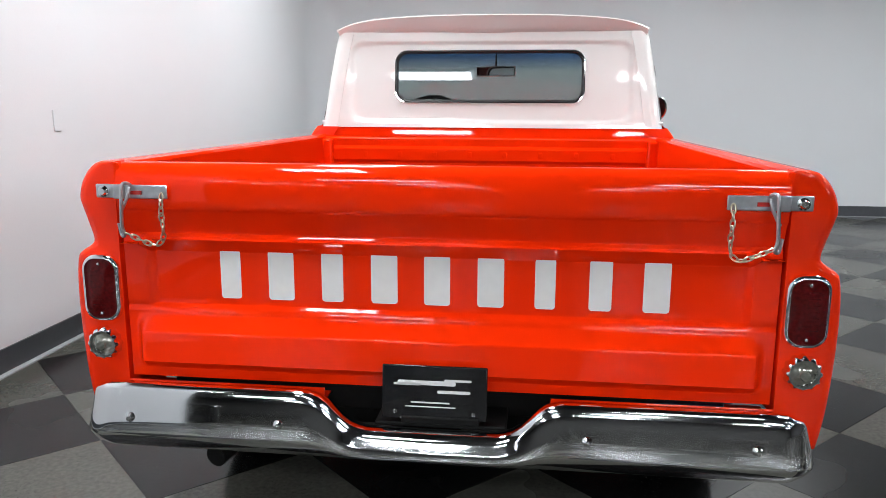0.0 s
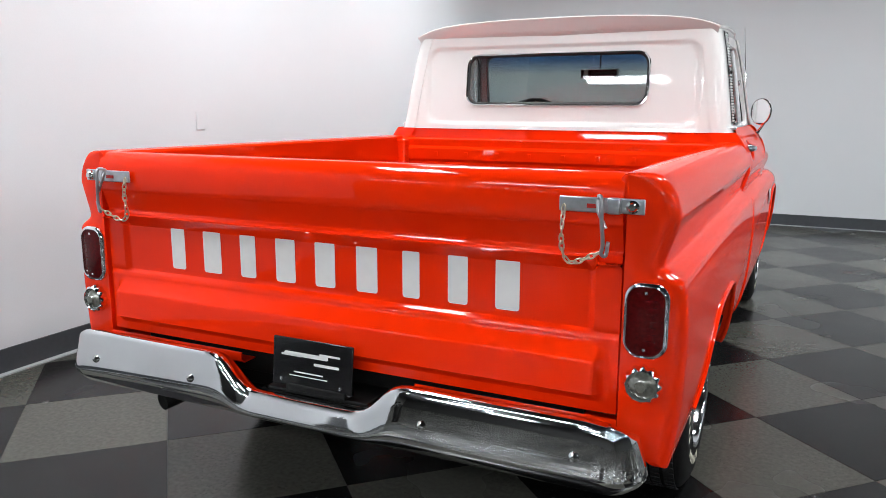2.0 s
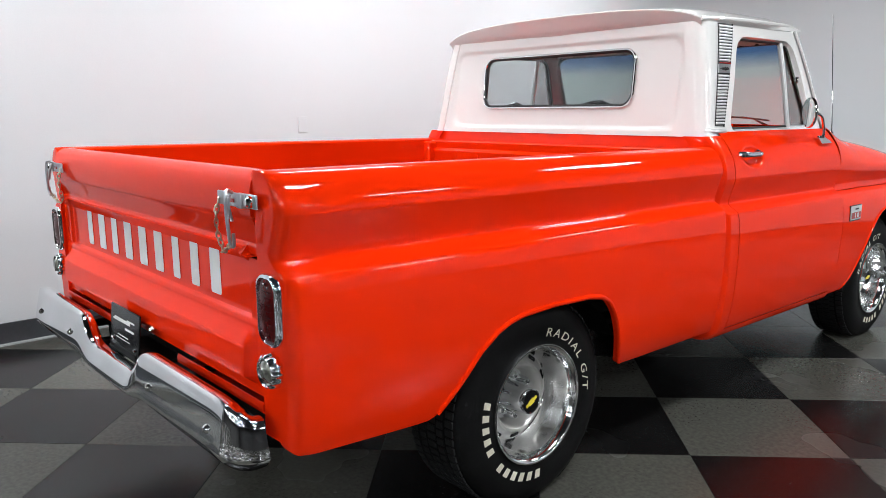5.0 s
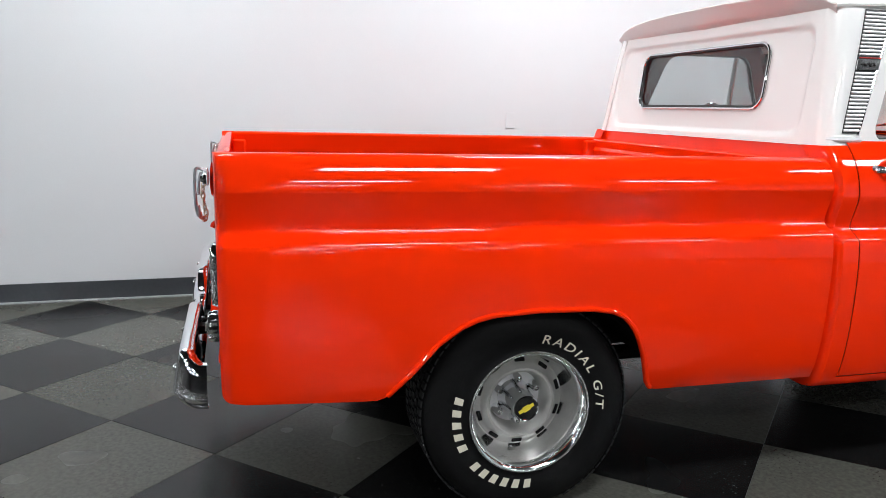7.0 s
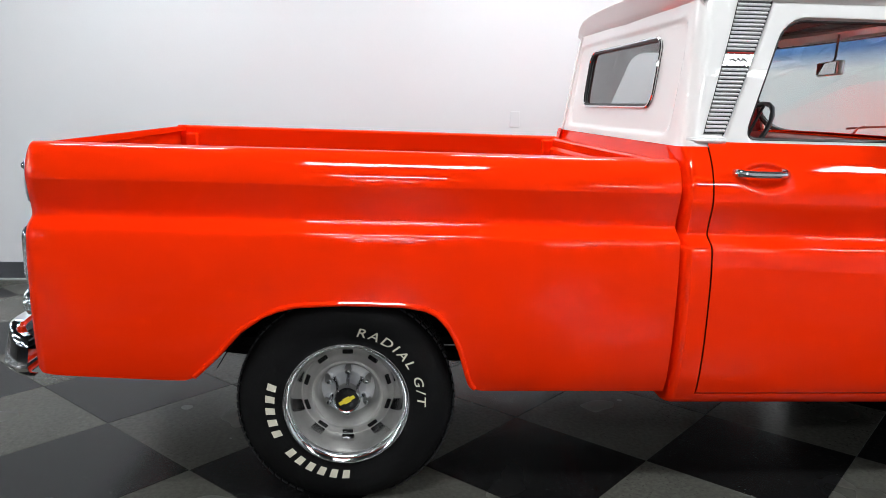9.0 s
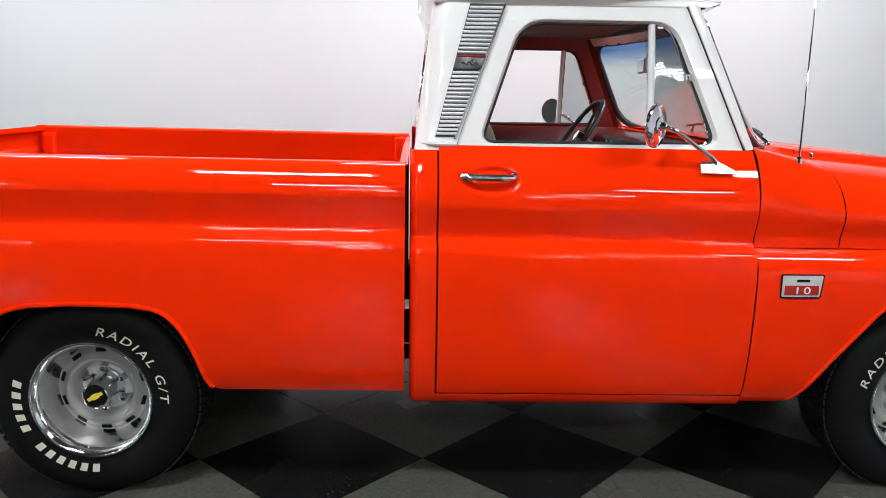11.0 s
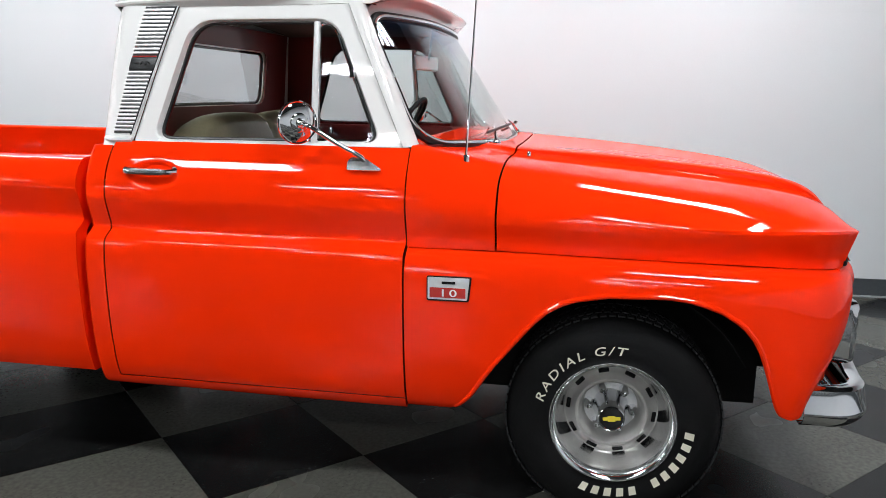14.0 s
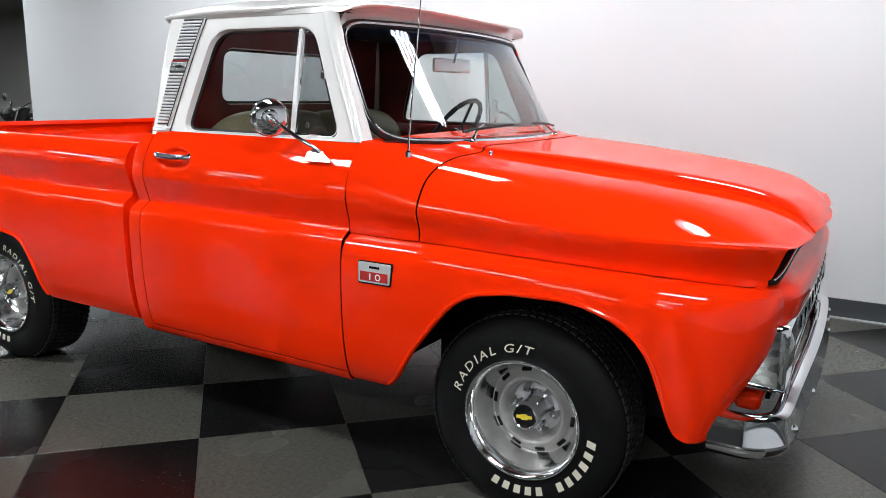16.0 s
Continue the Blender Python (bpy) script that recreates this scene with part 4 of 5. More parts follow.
for i, (u, f) in enumerate(outline):
    u2, f2 = outline[(i + 1) % len(outline)]
    n = 16 if abs(u2 - u) > 0.5 else (8 if abs(f2 - f) > 0.3 else 1)
    full += [(u + (u2 - u) * k / n, f + (f2 - f) * k / n) for k in range(n)]
ws = part("windscreen", fan(full, screen, 8), WSGLASS, truck, "curved windscreen with a blue tint band", solid=0.005)
ws.visible_shadow = False
edge = [(p[0], p[1] + 0.005, p[2]) for p in (screen(u * 1.010, 0.5 + (f - 0.5) * 1.02) for u, f in full)]
part("seal", tube(edge, 0.0155, 8, True), TRIMBLACK, ws, "black rubber seal")
edge = [(p[0] * (1.004 + 0.012 * abs(u_) ** 4), p[1] + 0.017, p[2] + 0.004) for u_, p in ((u, screen(u * 1.004, 0.5 + (f - 0.5) * 1.0)) for u, f in full)]
part("bright_strip", tube(edge, 0.0055, 6, True), CHROME, ws, "chrome windscreen strip")
head = [[screen(u, 1.0), (screen(u, 1.0)[0], screen(u, 1.0)[1] - 0.03, 1.69)] for u in np.linspace(-1, 1, 15)]
part("windscreen_header", grid(head), WHITE, truck, solid=0.01)

# cowl between the windscreen, the doors and the hood
HOOD = [
    [(0, 2.56, 1.203), (0.28, 2.56, 1.204), (0.50, 2.556, 1.204), (0.532, 2.55, 1.183), (0.68, 2.54, 1.175), (0.80, 2.535, 1.156), (0.893, 2.53, 1.114), (0.945, 2.53, 1.057), (0.964, 2.53, 1.003), (0.945, 2.53, 0.945), (0.941, 2.53, 0.902)],
    [(0, 2.93, 1.166), (0.26, 2.93, 1.170), (0.458, 2.93, 1.175), (0.488, 2.93, 1.146), (0.63, 2.93, 1.137), (0.757, 2.93, 1.117), (0.867, 2.93, 1.078), (0.934, 2.93, 1.025), (0.952, 2.93, 0.987), (0.932, 2.93, 0.925), (0.926, 2.93, 0.890)],
    [(0, 3.31, 1.120), (0.23, 3.31, 1.126), (0.410, 3.31, 1.133), (0.440, 3.31, 1.101), (0.58, 3.31, 1.095), (0.70, 3.305, 1.076), (0.81, 3.30, 1.044), (0.895, 3.30, 1.003), (0.928, 3.30, 0.981), (0.906, 3.30, 0.915), (0.900, 3.30, 0.879)],
    [(0, 3.53, 1.084), (0.21, 3.53, 1.091), (0.380, 3.518, 1.096), (0.407, 3.515, 1.066), (0.55, 3.51, 1.062), (0.67, 3.505, 1.046), (0.78, 3.50, 1.022), (0.868, 3.50, 0.996), (0.904, 3.495, 0.984), (0.872, 3.495, 0.905), (0.866, 3.495, 0.870)],
    [(0, 3.655, 1.040), (0.19, 3.650, 1.047), (0.352, 3.630, 1.046), (0.378, 3.628, 1.021), (0.52, 3.625, 1.023), (0.63, 3.618, 1.014), (0.73, 3.610, 1.003), (0.81, 3.600, 0.990), (0.850, 3.590, 0.980), (0.835, 3.568, 0.905), (0.836, 3.565, 0.866)],
    [(0, 3.728, 0.972), (0.18, 3.720, 0.972), (0.328, 3.704, 0.970), (0.358, 3.700, 0.960), (0.47, 3.699, 0.965), (0.56, 3.692, 0.967), (0.64, 3.684, 0.969), (0.715, 3.674, 0.971), (0.768, 3.658, 0.972), (0.777, 3.636, 0.915), (0.790, 3.615, 0.862)],
]


def hood_rows(stations, n):
    cols = [dense([st[j] for st in stations], n) for j in range(11)]
    rows = []
    for i in range(len(cols[0])):
        half = dense([c[i] for c in cols], 3)
        rows.append([(-p[0], p[1], p[2]) for p in half[:0:-1]] + [tuple(p) for p in half])
    return rows


rows = hood_rows(HOOD, 7)
tip = rows[-1]
mid = len(tip) // 2
span = 24
under = []
for k in (1, 2, 3):
    under.append([(p[0] * (1 - 0.004 * k), p[1] - 0.020 * k * (1 if abs(i - mid) <= span else 0.4), p[2] - (0.010 * k if abs(i - mid) <= span else 0.0)) for i, p in enumerate(tip)])
part("hood", grid((rows + under)[::-1]), RED, truck, "long orange-red hood with two raised creases", angle=30)
DOOR_END = [(0, 2.236, 1.236), (0.28, 2.236, 1.235), (0.50, 2.236, 1.232), (0.64, 2.236, 1.230), (0.76, 2.236, 1.227), (0.872, 2.236, 1.222), (0.930, 2.236, 1.155), (0.9595, 2.236, 1.085), (0.963, 2.236, 1.020), (0.944, 2.236, 0.950), (0.940, 2.236, 0.903)]
ends = [dense(DOOR_END, 3), dense([(p[0], p[1] - 0.006, p[2]) for p in HOOD[0]], 3)]
cowl = []
for f in np.linspace(1, 0, 7):
    half = [p * (1 - f) + q * f for p, q in zip(*ends)]
    cowl.append([(-p[0], p[1], p[2]) for p in half[:0:-1]] + [tuple(p) for p in half])
part("cowl_panel", grid(cowl), RED, truck, "orange-red cowl below the windscreen", solid=0.003)

# front fenders
FENDER_LOW = table([(2.235, 0.340), (2.34, 0.340), (2.378, 0.346), (2.42, 0.372), (2.452, 0.407), (2.523, 0.518), (2.611, 0.629), (2.655, 0.682), (2.697, 0.722), (2.74, 0.747), (2.784, 0.764),
                    (2.888, 0.782), (3.062, 0.787), (3.13, 0.780), (3.183, 0.765), (3.23, 0.748), (3.272, 0.722), (3.30, 0.700), (3.328, 0.667), (3.350, 0.628), (3.37, 0.577), (3.39, 0.518),
                    (3.407, 0.465), (3.418, 0.437), (3.432, 0.418), (3.455, 0.408), (3.64, 0.410)])
FENDER_TOP = eased([(2.2, 0.886), (2.53, 0.883), (2.93, 0.871), (3.30, 0.860), (3.50, 0.852), (3.60, 0.842), (3.64, 0.836)])
FRONT_IN = eased([(2.2, 0.0), (3.1, 0.0), (3.30, 0.004), (3.40, 0.014), (3.48, 0.034), (3.54, 0.066), (3.58, 0.105), (3.61, 0.155), (3.63, 0.21), (3.64, 0.27)])
NOSE = eased([(0.40, 3.510), (0.46, 3.530), (0.572, 3.590), (0.66, 3.632), (0.72, 3.650), (0.80, 3.662), (0.836, 3.662), (0.87, 3.650), (0.90, 3.64)])
FENDER_PROFILE = dense([(0.954, 0.889), (0.969, 0.880), (0.981, 0.865), (0.990, 0.844), (0.9955, 0.815), (0.998, 0.77)] + LOWER[7:], 4)


def fender_plan(x, y, z):
    inset = FRONT_IN(y) * (0.40 + 0.60 * smooth(0.36, 0.88, z))
    if y > 3.46:
        y = 3.46 + (y - 3.46) * (NOSE(z) - 3.46) / (3.64 - 3.46)
    return (x - inset, y, z)


ys_f = sorted(set(np.round(np.concatenate([np.linspace(2.237, 3.64, 60), np.linspace(2.34, 2.80, 24), np.linspace(3.15, 3.46, 28), np.linspace(3.46, 3.64, 40)]), 4)), reverse=True)
for s in (1, -1):
    rows = side_panel(FENDER_PROFILE, ys_f, FENDER_LOW, lambda y: 2, lambda y: FENDER_TOP(y) - 0.886, plan=fender_plan, shelf=True)
    part("front_fender", grid(flip(rows, s)), RED, truck, "orange-red front fender round the wheel arch", solid=0.003)
    zs, xs = np.array([p[1] for p in FENDER_PROFILE])[::-1], np.array([p[0] for p in FENDER_PROFILE])[::-1]
    lip = []
    for y in np.concatenate([np.linspace(2.40, 3.20, 50), np.linspace(3.21, 3.44, 26)]):
        z = FENDER_LOW(y)
        p = fender_plan(float(np.interp(z, zs, xs)) + 0.001, y, z + 0.003)
        lip.append((s * p[0], p[1], p[2]))
    part("arch_lip", tube(lip, 0.0085, 10), RED, truck)
    hub = [[(s * x, 2.92 + 0.46 * math.cos(radians(a)), 0.32 + 0.49 * math.sin(radians(a))) for x in (0.945, 0.55)] for a in range(30, 160, 8)]
    part("wheel_housing", grid(hub), BLACK, truck, "black inner wheel housing", solid=0.003)
    part("inner_apron", box((s * 0.545, 2.92, 0.60), (0.012, 1.05, 0.62)), BLACK, truck)
    # headlamp pod
    bm = grid([[(s * x, y, z) for x, z in rrect(0.668, 0.642, w, h, r, 5)] for y, w, h, r in ((3.575, 0.110, 0.106, 0.02), (3.665, 0.108, 0.106, 0.02), (3.683, 0.104, 0.103, 0.02), (3.690, 0.097, 0.095, 0.02), (3.672, 0.088, 0.084, 0.02))], close_v=True)
    pod = part("headlamp_bezel", bm, CHROME, truck, "square chrome headlamp bezel", angle=40)
    part("headlamp", lathe([(0, 3.70), (0.03, 3.698), (0.06, 3.685), (0.072, 3.668)], 32, (s * 0.665, 0, 0.640), "y"), CLEARLENS, pod, "round sealed-beam headlamp")

# front shell, grille and lettered bar
shell = dense([(3.57, 0.925), (3.585, 0.900), (3.618, 0.872), (3.650, 0.852), (3.664, 0.822), (3.663, 0.785), (3.656, 0.752), (3.648, 0.738), (3.60, 0.735)], 3)
part("front_shell", grid([[(x, p[0] + 0.018 * (1 - (x / 0.76) ** 2) + 0.026 * (1 - smooth(0.60, 0.80, abs(x))) - 0.045 * smooth(0.70, 0.83, abs(x)), p[1]) for p in shell] for x in np.linspace(-0.82, 0.82, 33)]), RED, truck, "rounded red panel below the hood lip", solid=0.004)
part("nose_panel", grid([[(x, 3.60 + 0.055 * (1 - (x / 0.8) ** 2), z) for z in (0.80, 0.88, 0.96)] for x in np.linspace(-0.79, 0.79, 13)]), RED, truck, solid=0.004)
bar = part("grille_bar", grid([[(x, 3.682 + dy + 0.015 * (1 - (x / 0.76) ** 2), z) for dy, z in ((-0.02, 0.735), (0.0, 0.730), (0.004, 0.665), (-0.02, 0.660))] for x in np.linspace(-0.57, 0.57, 9)]), ALLOY, truck, "bright grille bar with dark blocks", solid=0.004)
for i in range(9):
    x = -0.48 + 0.12 * i
    part("bar_block", box((x, 3.688 + 0.015 * (1 - (x / 0.76) ** 2), 0.697), (0.03, 0.004, 0.04)), GLOSSBLACK, bar, "plain dark block")
part("grille_back", box((0, 3.60, 0.56), (1.15, 0.02, 0.22)), BLACK, truck)
for z in (0.52, 0.565, 0.61):
    part("grille_slat", box((0, 3.665, z), (1.14, 0.03, 0.016)), ALLOY, truck, bevel=0.004)
part("front_valance", box((0, 3.585, 0.480), (1.46, 0.08, 0.06)), RED, truck, bevel=0.02)
for s in (1, -1):
    slot = [(s * x, 3.668 - 0.034 * (x / 0.79) ** 4 - 0.014, 0.930 - 0.055 * smooth(0.48, 0.80, x)) for x in np.linspace(0.16, 0.79, 16)]
    part("nostril_slot", tube(slot, [0.006] + [0.017] * 14 + [0.008], 10), BLACK, truck, "dark slot under the hood lip")
    part("slot_trim", tube([(p[0], p[1] + 0.014, p[2] + 0.012) for p in slot], 0.0035, 6), CHROME, truck, "thin chrome edge over the slot")

# antenna, wipers
ant = part("antenna_mast", tube([(0.836, 2.412, 1.195), (0.835, 2.414, 1.24), (0.812, 2.424, 1.50), (0.785, 2.436, 1.80)], [0.005, 0.0035, 0.003, 0.002], 8), CHROME, truck, "thin chrome radio antenna")
part("antenna_base", lathe([(0.024, -0.015), (0.022, 0.0), (0.018, 0.008), (0.013, 0.012), (0.012, 0.045), (0.006, 0.05), (0, 0.05)], 20, (0.836, 2.412, 1.148), "z"), CHROME, ant)
for x, d in ((0.462, -1), (-0.38, 1)):
    py = 2.514 - 0.09 * abs(x)
    w = part("windscreen_wiper", tube([(x, py, 1.222), (x + d * 0.08, py - 0.020, 1.262), (x + d * 0.15, py - 0.030, 1.276)], [0.008, 0.004, 0.003], 8), ALLOY, truck, "windscreen wiper with a bright arm")
    blade = [(x + d * 0.15 + k, 2.482 - 0.239 * (abs(x + d * 0.15 + k) / 0.803) ** 2.8 + 0.014, 1.264 + d * 0.06 * k + 0.004 * math.cos(k * 9)) for k in np.linspace(-0.17, 0.17, 9)]
    part("wiper_blade", tube(blade, 0.0055, 6), TRIMBLACK, w, "black rubber blade")
    part("wiper_pivot", lathe([(0.018, -0.03), (0.015, 0.0), (0.009, 0.010), (0, 0.012)], 16, (x, py, 1.218), "z"), CHROME, w)
for x in (-0.56, 0.56):
    part("washer_nozzle", lathe([(0.008, -0.01), (0.007, 0.003), (0.004, 0.007), (0, 0.008)], 12, (x, 2.60, 1.186), "z"), CHROME, truck)

# ---- cab interior ----
seat = [(1.55, 0.70), (1.54, 0.80), (1.50, 0.93), (1.40, 1.25), (1.375, 1.31), (1.335, 1.335), (1.295, 1.32), (1.27, 1.25), (1.27, 0.70)]
seat = [(p[0], p[1] - 0.034) for p in dense(seat, 4)]
rows = []
for x in np.linspace(-0.70, 0.70, 61):
    dip = 0.030 * abs(math.sin((x + 0.70) / 1.4 * math.pi * 2)) ** 0.30 - 0.030
    end = 0.07 * (abs(x) / 0.70) ** 8
    rows.append([(x, p[0] + dip * 0.8 * (1 if p[0] > 1.30 else 0), p[1] + dip * (1 if p[1] > 1.25 else 0) - end * (1 if p[1] > 1.1 else 0)) for p in seat])
part("bench_seat", grid(rows[::-1]), VINYL, truck, "olive-tan pleated vinyl bench seat back", angle=60, solid=0.01)
part("seat_cushion", box((0, 1.70, 0.85), (1.4, 0.42, 0.16)), VINYL, truck, bevel=0.04)
dash = dense([(2.30, 1.225), (2.20, 1.222), (2.12, 1.205), (2.09, 1.17), (2.10, 1.10), (2.13, 1.02), (2.2, 0.95)], 4)
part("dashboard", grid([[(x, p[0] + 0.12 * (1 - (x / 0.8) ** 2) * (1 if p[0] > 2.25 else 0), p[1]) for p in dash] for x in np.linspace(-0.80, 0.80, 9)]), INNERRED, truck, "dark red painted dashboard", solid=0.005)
part("dash_top", grid([[(x, y, 1.222) for y in (2.18, 2.27)] + [(x, 2.47 - 0.2 * (abs(x) / 0.77) ** 2.4, 1.224)] for x in np.linspace(-0.76, 0.76, 15)]), RED, truck, solid=0.004)
cl = part("instrument_cluster", box((-0.36, 2.085, 1.135), (0.40, 0.03, 0.11)), TRIMBLACK, truck, "black instrument cluster", bevel=0.015)
for x in (-0.46, -0.36, -0.26):
    part("dial_rim", lathe([(0.038, 2.066), (0.042, 2.068), (0.044, 2.075)], 24, (x, 0, 1.135), "y"), CHROME, cl)
wc, wt = Vector((-0.40, 1.905, 1.195)), Matrix.Rotation(radians(56), 4, "X")
ring = [wc + wt @ Vector((0.205 * math.cos(a), 0.205 * math.sin(a), 0)) for a in np.linspace(0, 2 * math.pi, 64, endpoint=False)]
wheel = part("steering_wheel", tube(ring, [0.012 + 0.0015 * math.sin(k * 1.9) for k in range(64)], 10, True), TRIMBLACK, truck, "thin black steering wheel")
for a in (0, 120, 240):
    part("spoke", tube([wc + wt @ Vector((0.2 * math.cos(radians(a + 90)), 0.2 * math.sin(radians(a + 90)), 0)), wc + wt @ Vector((0, 0, -0.03))], 0.008, 8), TRIMBLACK, wheel)
part("horn_button", lathe([(0, 0.01), (0.03, 0.005), (0.04, -0.02), (0.03, -0.03)], 24, (0, 0, 0), "z"), CHROME, wheel).matrix_basis = Matrix.Translation(wc) @ wt
part("steering_column", tube([wc + wt @ Vector((0, 0, -0.02)), wc + wt @ Vector((0, 0, -0.45))], 0.022, 12), INNERRED, truck)
rv = part("rear_view_mirror", box((-0.015, 2.105, 1.522), (0.255, 0.022, 0.062), Matrix.Rotation(radians(-10), 4, "Z")), SATIN, truck, "small grey interior rear-view mirror", bevel=0.008)
part("mirror_stem", tube([(-0.015, 2.115, 1.535), (-0.015, 2.125, 1.58), (-0.015, 2.13, 1.67)], 0.006, 8), CHROME, rv)
part("mirror_face", box((-0.0175, 2.0925, 1.522), (0.240, 0.002, 0.050), Matrix.Rotation(radians(-10), 4, "Z")), MIRROR, rv, "mirror glass")
part("cab_floor", box((0, 1.70, 0.50), (1.70, 1.15, 0.04)), INNERRED, truck)
part("firewall", box((0, 2.38, 0.80), (1.60, 0.02, 0.76)), BLACK, truck)

# ---- chassis ----
for s in (1, -1):
    part("frame_rail", box((s * 0.42, 1.35, 0.46), (0.07, 4.55, 0.12)), BLACK, truck, "black frame rail")
part("rear_axle", tube([(-0.75, 0, 0.35), (-0.2, 0, 0.35), (-0.12, 0, 0.35), (0.12, 0, 0.35), (0.2, 0, 0.35), (0.75, 0, 0.35)], [0.045, 0.045, 0.12, 0.12, 0.045, 0.045], 16), BLACK, truck, "black rear axle")
part("front_axle", tube([(-0.75, 2.921, 0.30), (0.75, 2.921, 0.30)], 0.05, 12), BLACK, truck)
part("engine_block", box((0, 2.95, 0.62), (0.6, 0.9, 0.4)), BLACK, truck, bevel=0.03)
part("fuel_tank", box((0, 0.75, 0.50), (0.7, 0.5, 0.2)), BLACK, truck, bevel=0.03)
for s in (1, -1):
    tail = [(s * 0.45, -0.62, 0.42), (s * 0.47, -0.86, 0.46)] if s > 0 else [(-0.50, -0.62, 0.42), (-0.555, -0.85, 0.415), (-0.595, -1.0, 0.398)]
    part("exhaust_pipe", tube([(s * 0.45, 1.2, 0.36), (s * 0.45, 0.5, 0.36), (s * 0.42, -0.3, 0.37)] + tail, 0.030, 16), BLACK, truck, "dark exhaust tailpipe")
    part("leaf_spring", box((s * 0.50, -0.1, 0.44), (0.06, 1.1, 0.03)), BLACK, truck)


# ---- wheels ----
def road_wheel(name_label, y, hz, R, W, turn, tilt):
    """Built for the right side; outer face towards +x. x is measured from the truck's middle."""
    hub = part("wheel", lathe([(0.160, 0.822), (0.153, 0.820), (0.142, 0.825), (0.133, 0.831), (0.127, 0.842), (0.120, 0.850), (0.112, 0.850), (0.105, 0.842), (0.100, 0.820), (0.096, 0.788), (0.089, 0.779), (0.05, 0.779)], 72, (0, y, hz), "x"), STEEL, truck, name_label, angle=40)
    out = 0.936
    h = W / 2
    cx = out - h
    prof = [(0.190, out - 0.030), (0.196, out - 0.012), (0.206, out - 0.006), (0.215, out - 0.007), (0.235, out - 0.001), (0.265, out), (0.295, out - 0.003), (R - 0.035, out - 0.012), (R - 0.018, out - 0.022),
            (R - 0.007, out - 0.034), (R - 0.001, out - 0.055)]
    back = [(r, 2 * cx - x) for r, x in prof[::-1]]
    full = prof + [(R, cx + 0.02), (R, cx - 0.02)] + back
    bm = lathe(full, 96, (0, y, hz), "x")
    for v in bm.verts:
        if v.co.z < 0.0:
            v.co.z = 0.0
    part("tyre", bm, RUBBER, hub, "black tyre with raised white lettering", angle=60)
    # tread blocks
    bm = bmesh.new()
    n = 76
    for k in range(n):
        a = 2 * math.pi * (k + 0.5) / n
        if math.sin(a) < -0.93:
            continue
        for x, w, off in ((cx + h - 0.052, 0.034, 0.0), (cx + h - 0.096, 0.030, 0.5), (cx, 0.040, 0.2), (cx - h + 0.096, 0.030, 0.5), (cx - h + 0.052, 0.034, 0.0)):
            b = a + off * 2 * math.pi / n
            m = Matrix.Rotation(b, 4, "X")
            add_box(bm, Vector((x, y + (R + 0.001) * math.cos(b), hz + (R + 0.001) * math.sin(b))), (w, 0.006, 0.0215), m)
    part("tread", bm, TREAD, hub, "tread blocks in a paler grey that stands for light on them")
    # polished trim ring
    part("trim_ring", lathe([(0.204, out - 0.022), (0.209, out - 0.004), (0.2065, out + 0.003), (0.202, out + 0.0035), (0.196, out - 0.001), (0.191, out - 0.009), (0.187, out - 0.019), (0.184, out - 0.030)], 96, (0, y, hz), "x"), POLISH, hub, "polished trim ring", angle=60)
    part("rim_dish", lathe([(0.185, out - 0.026), (0.1835, out - 0.032), (0.181, out - 0.048), (0.177, out - 0.066), (0.170, out - 0.090), (0.160, 0.824), (0.157, 0.821)], 96, (0, y, hz), "x"), DISH, hub, "dull silver inner rim", angle=60)
    part("barrel", lathe([(0.160, 0.820), (0.178, 0.75), (0.19, 0.70)], 48, (0, y, hz), "x"), BLACK, hub)
    part("drum", lathe([(0.155, 0.80), (0.155, 0.70), (0, 0.70)], 32, (0, y, hz), "x"), BLACK, hub)
    for k in range(10):
        a = radians(36 * k + 18) + turn
        m = Matrix.Rotation(a, 4, "X")
        part("slot", box((0.8255, y + 0.1435 * math.cos(a), hz + 0.1435 * math.sin(a)), (0.008, 0.015, 0.036), m @ Matrix.Rotation(radians(25), 4, "Z")), GLOSSBLACK, hub, "dark cooling slot", bevel=0.003)
    part("hub_plate", lathe([(0.093, 0.777), (0.091, 0.783), (0.06, 0.785), (0.0, 0.785)], 48, (0, y, hz), "x"), SATIN, hub, "pale satin hub plate")
    for k in range(6):
        a = radians(60 * k + 30) + turn
        part("lug_nut", lathe([(0.0, 0.832), (0.008, 0.831), (0.0135, 0.823), (0.0145, 0.796), (0.0175, 0.783)], 16, (0, y + 0.074 * math.cos(a), hz + 0.074 * math.sin(a)), "x"), CHROME, hub, "chrome lug nut")
    cap = part("centre_cap", lathe([(0.062, 0.783), (0.057, 0.790), (0.051, 0.81), (0.047, 0.86), (0.0455, 0.892), (0.0435, 0.903), (0.0405, 0.905), (0.038, 0.902)], 40, (0, y, hz), "x"), CHROME, hub, "chrome centre cap")
    part("cap_disc", lathe([(0.0, 0.9030), (0.039, 0.9022)], 32, (0, y, hz), "x"), GLOSSBLACK, hub, "black centre disc")
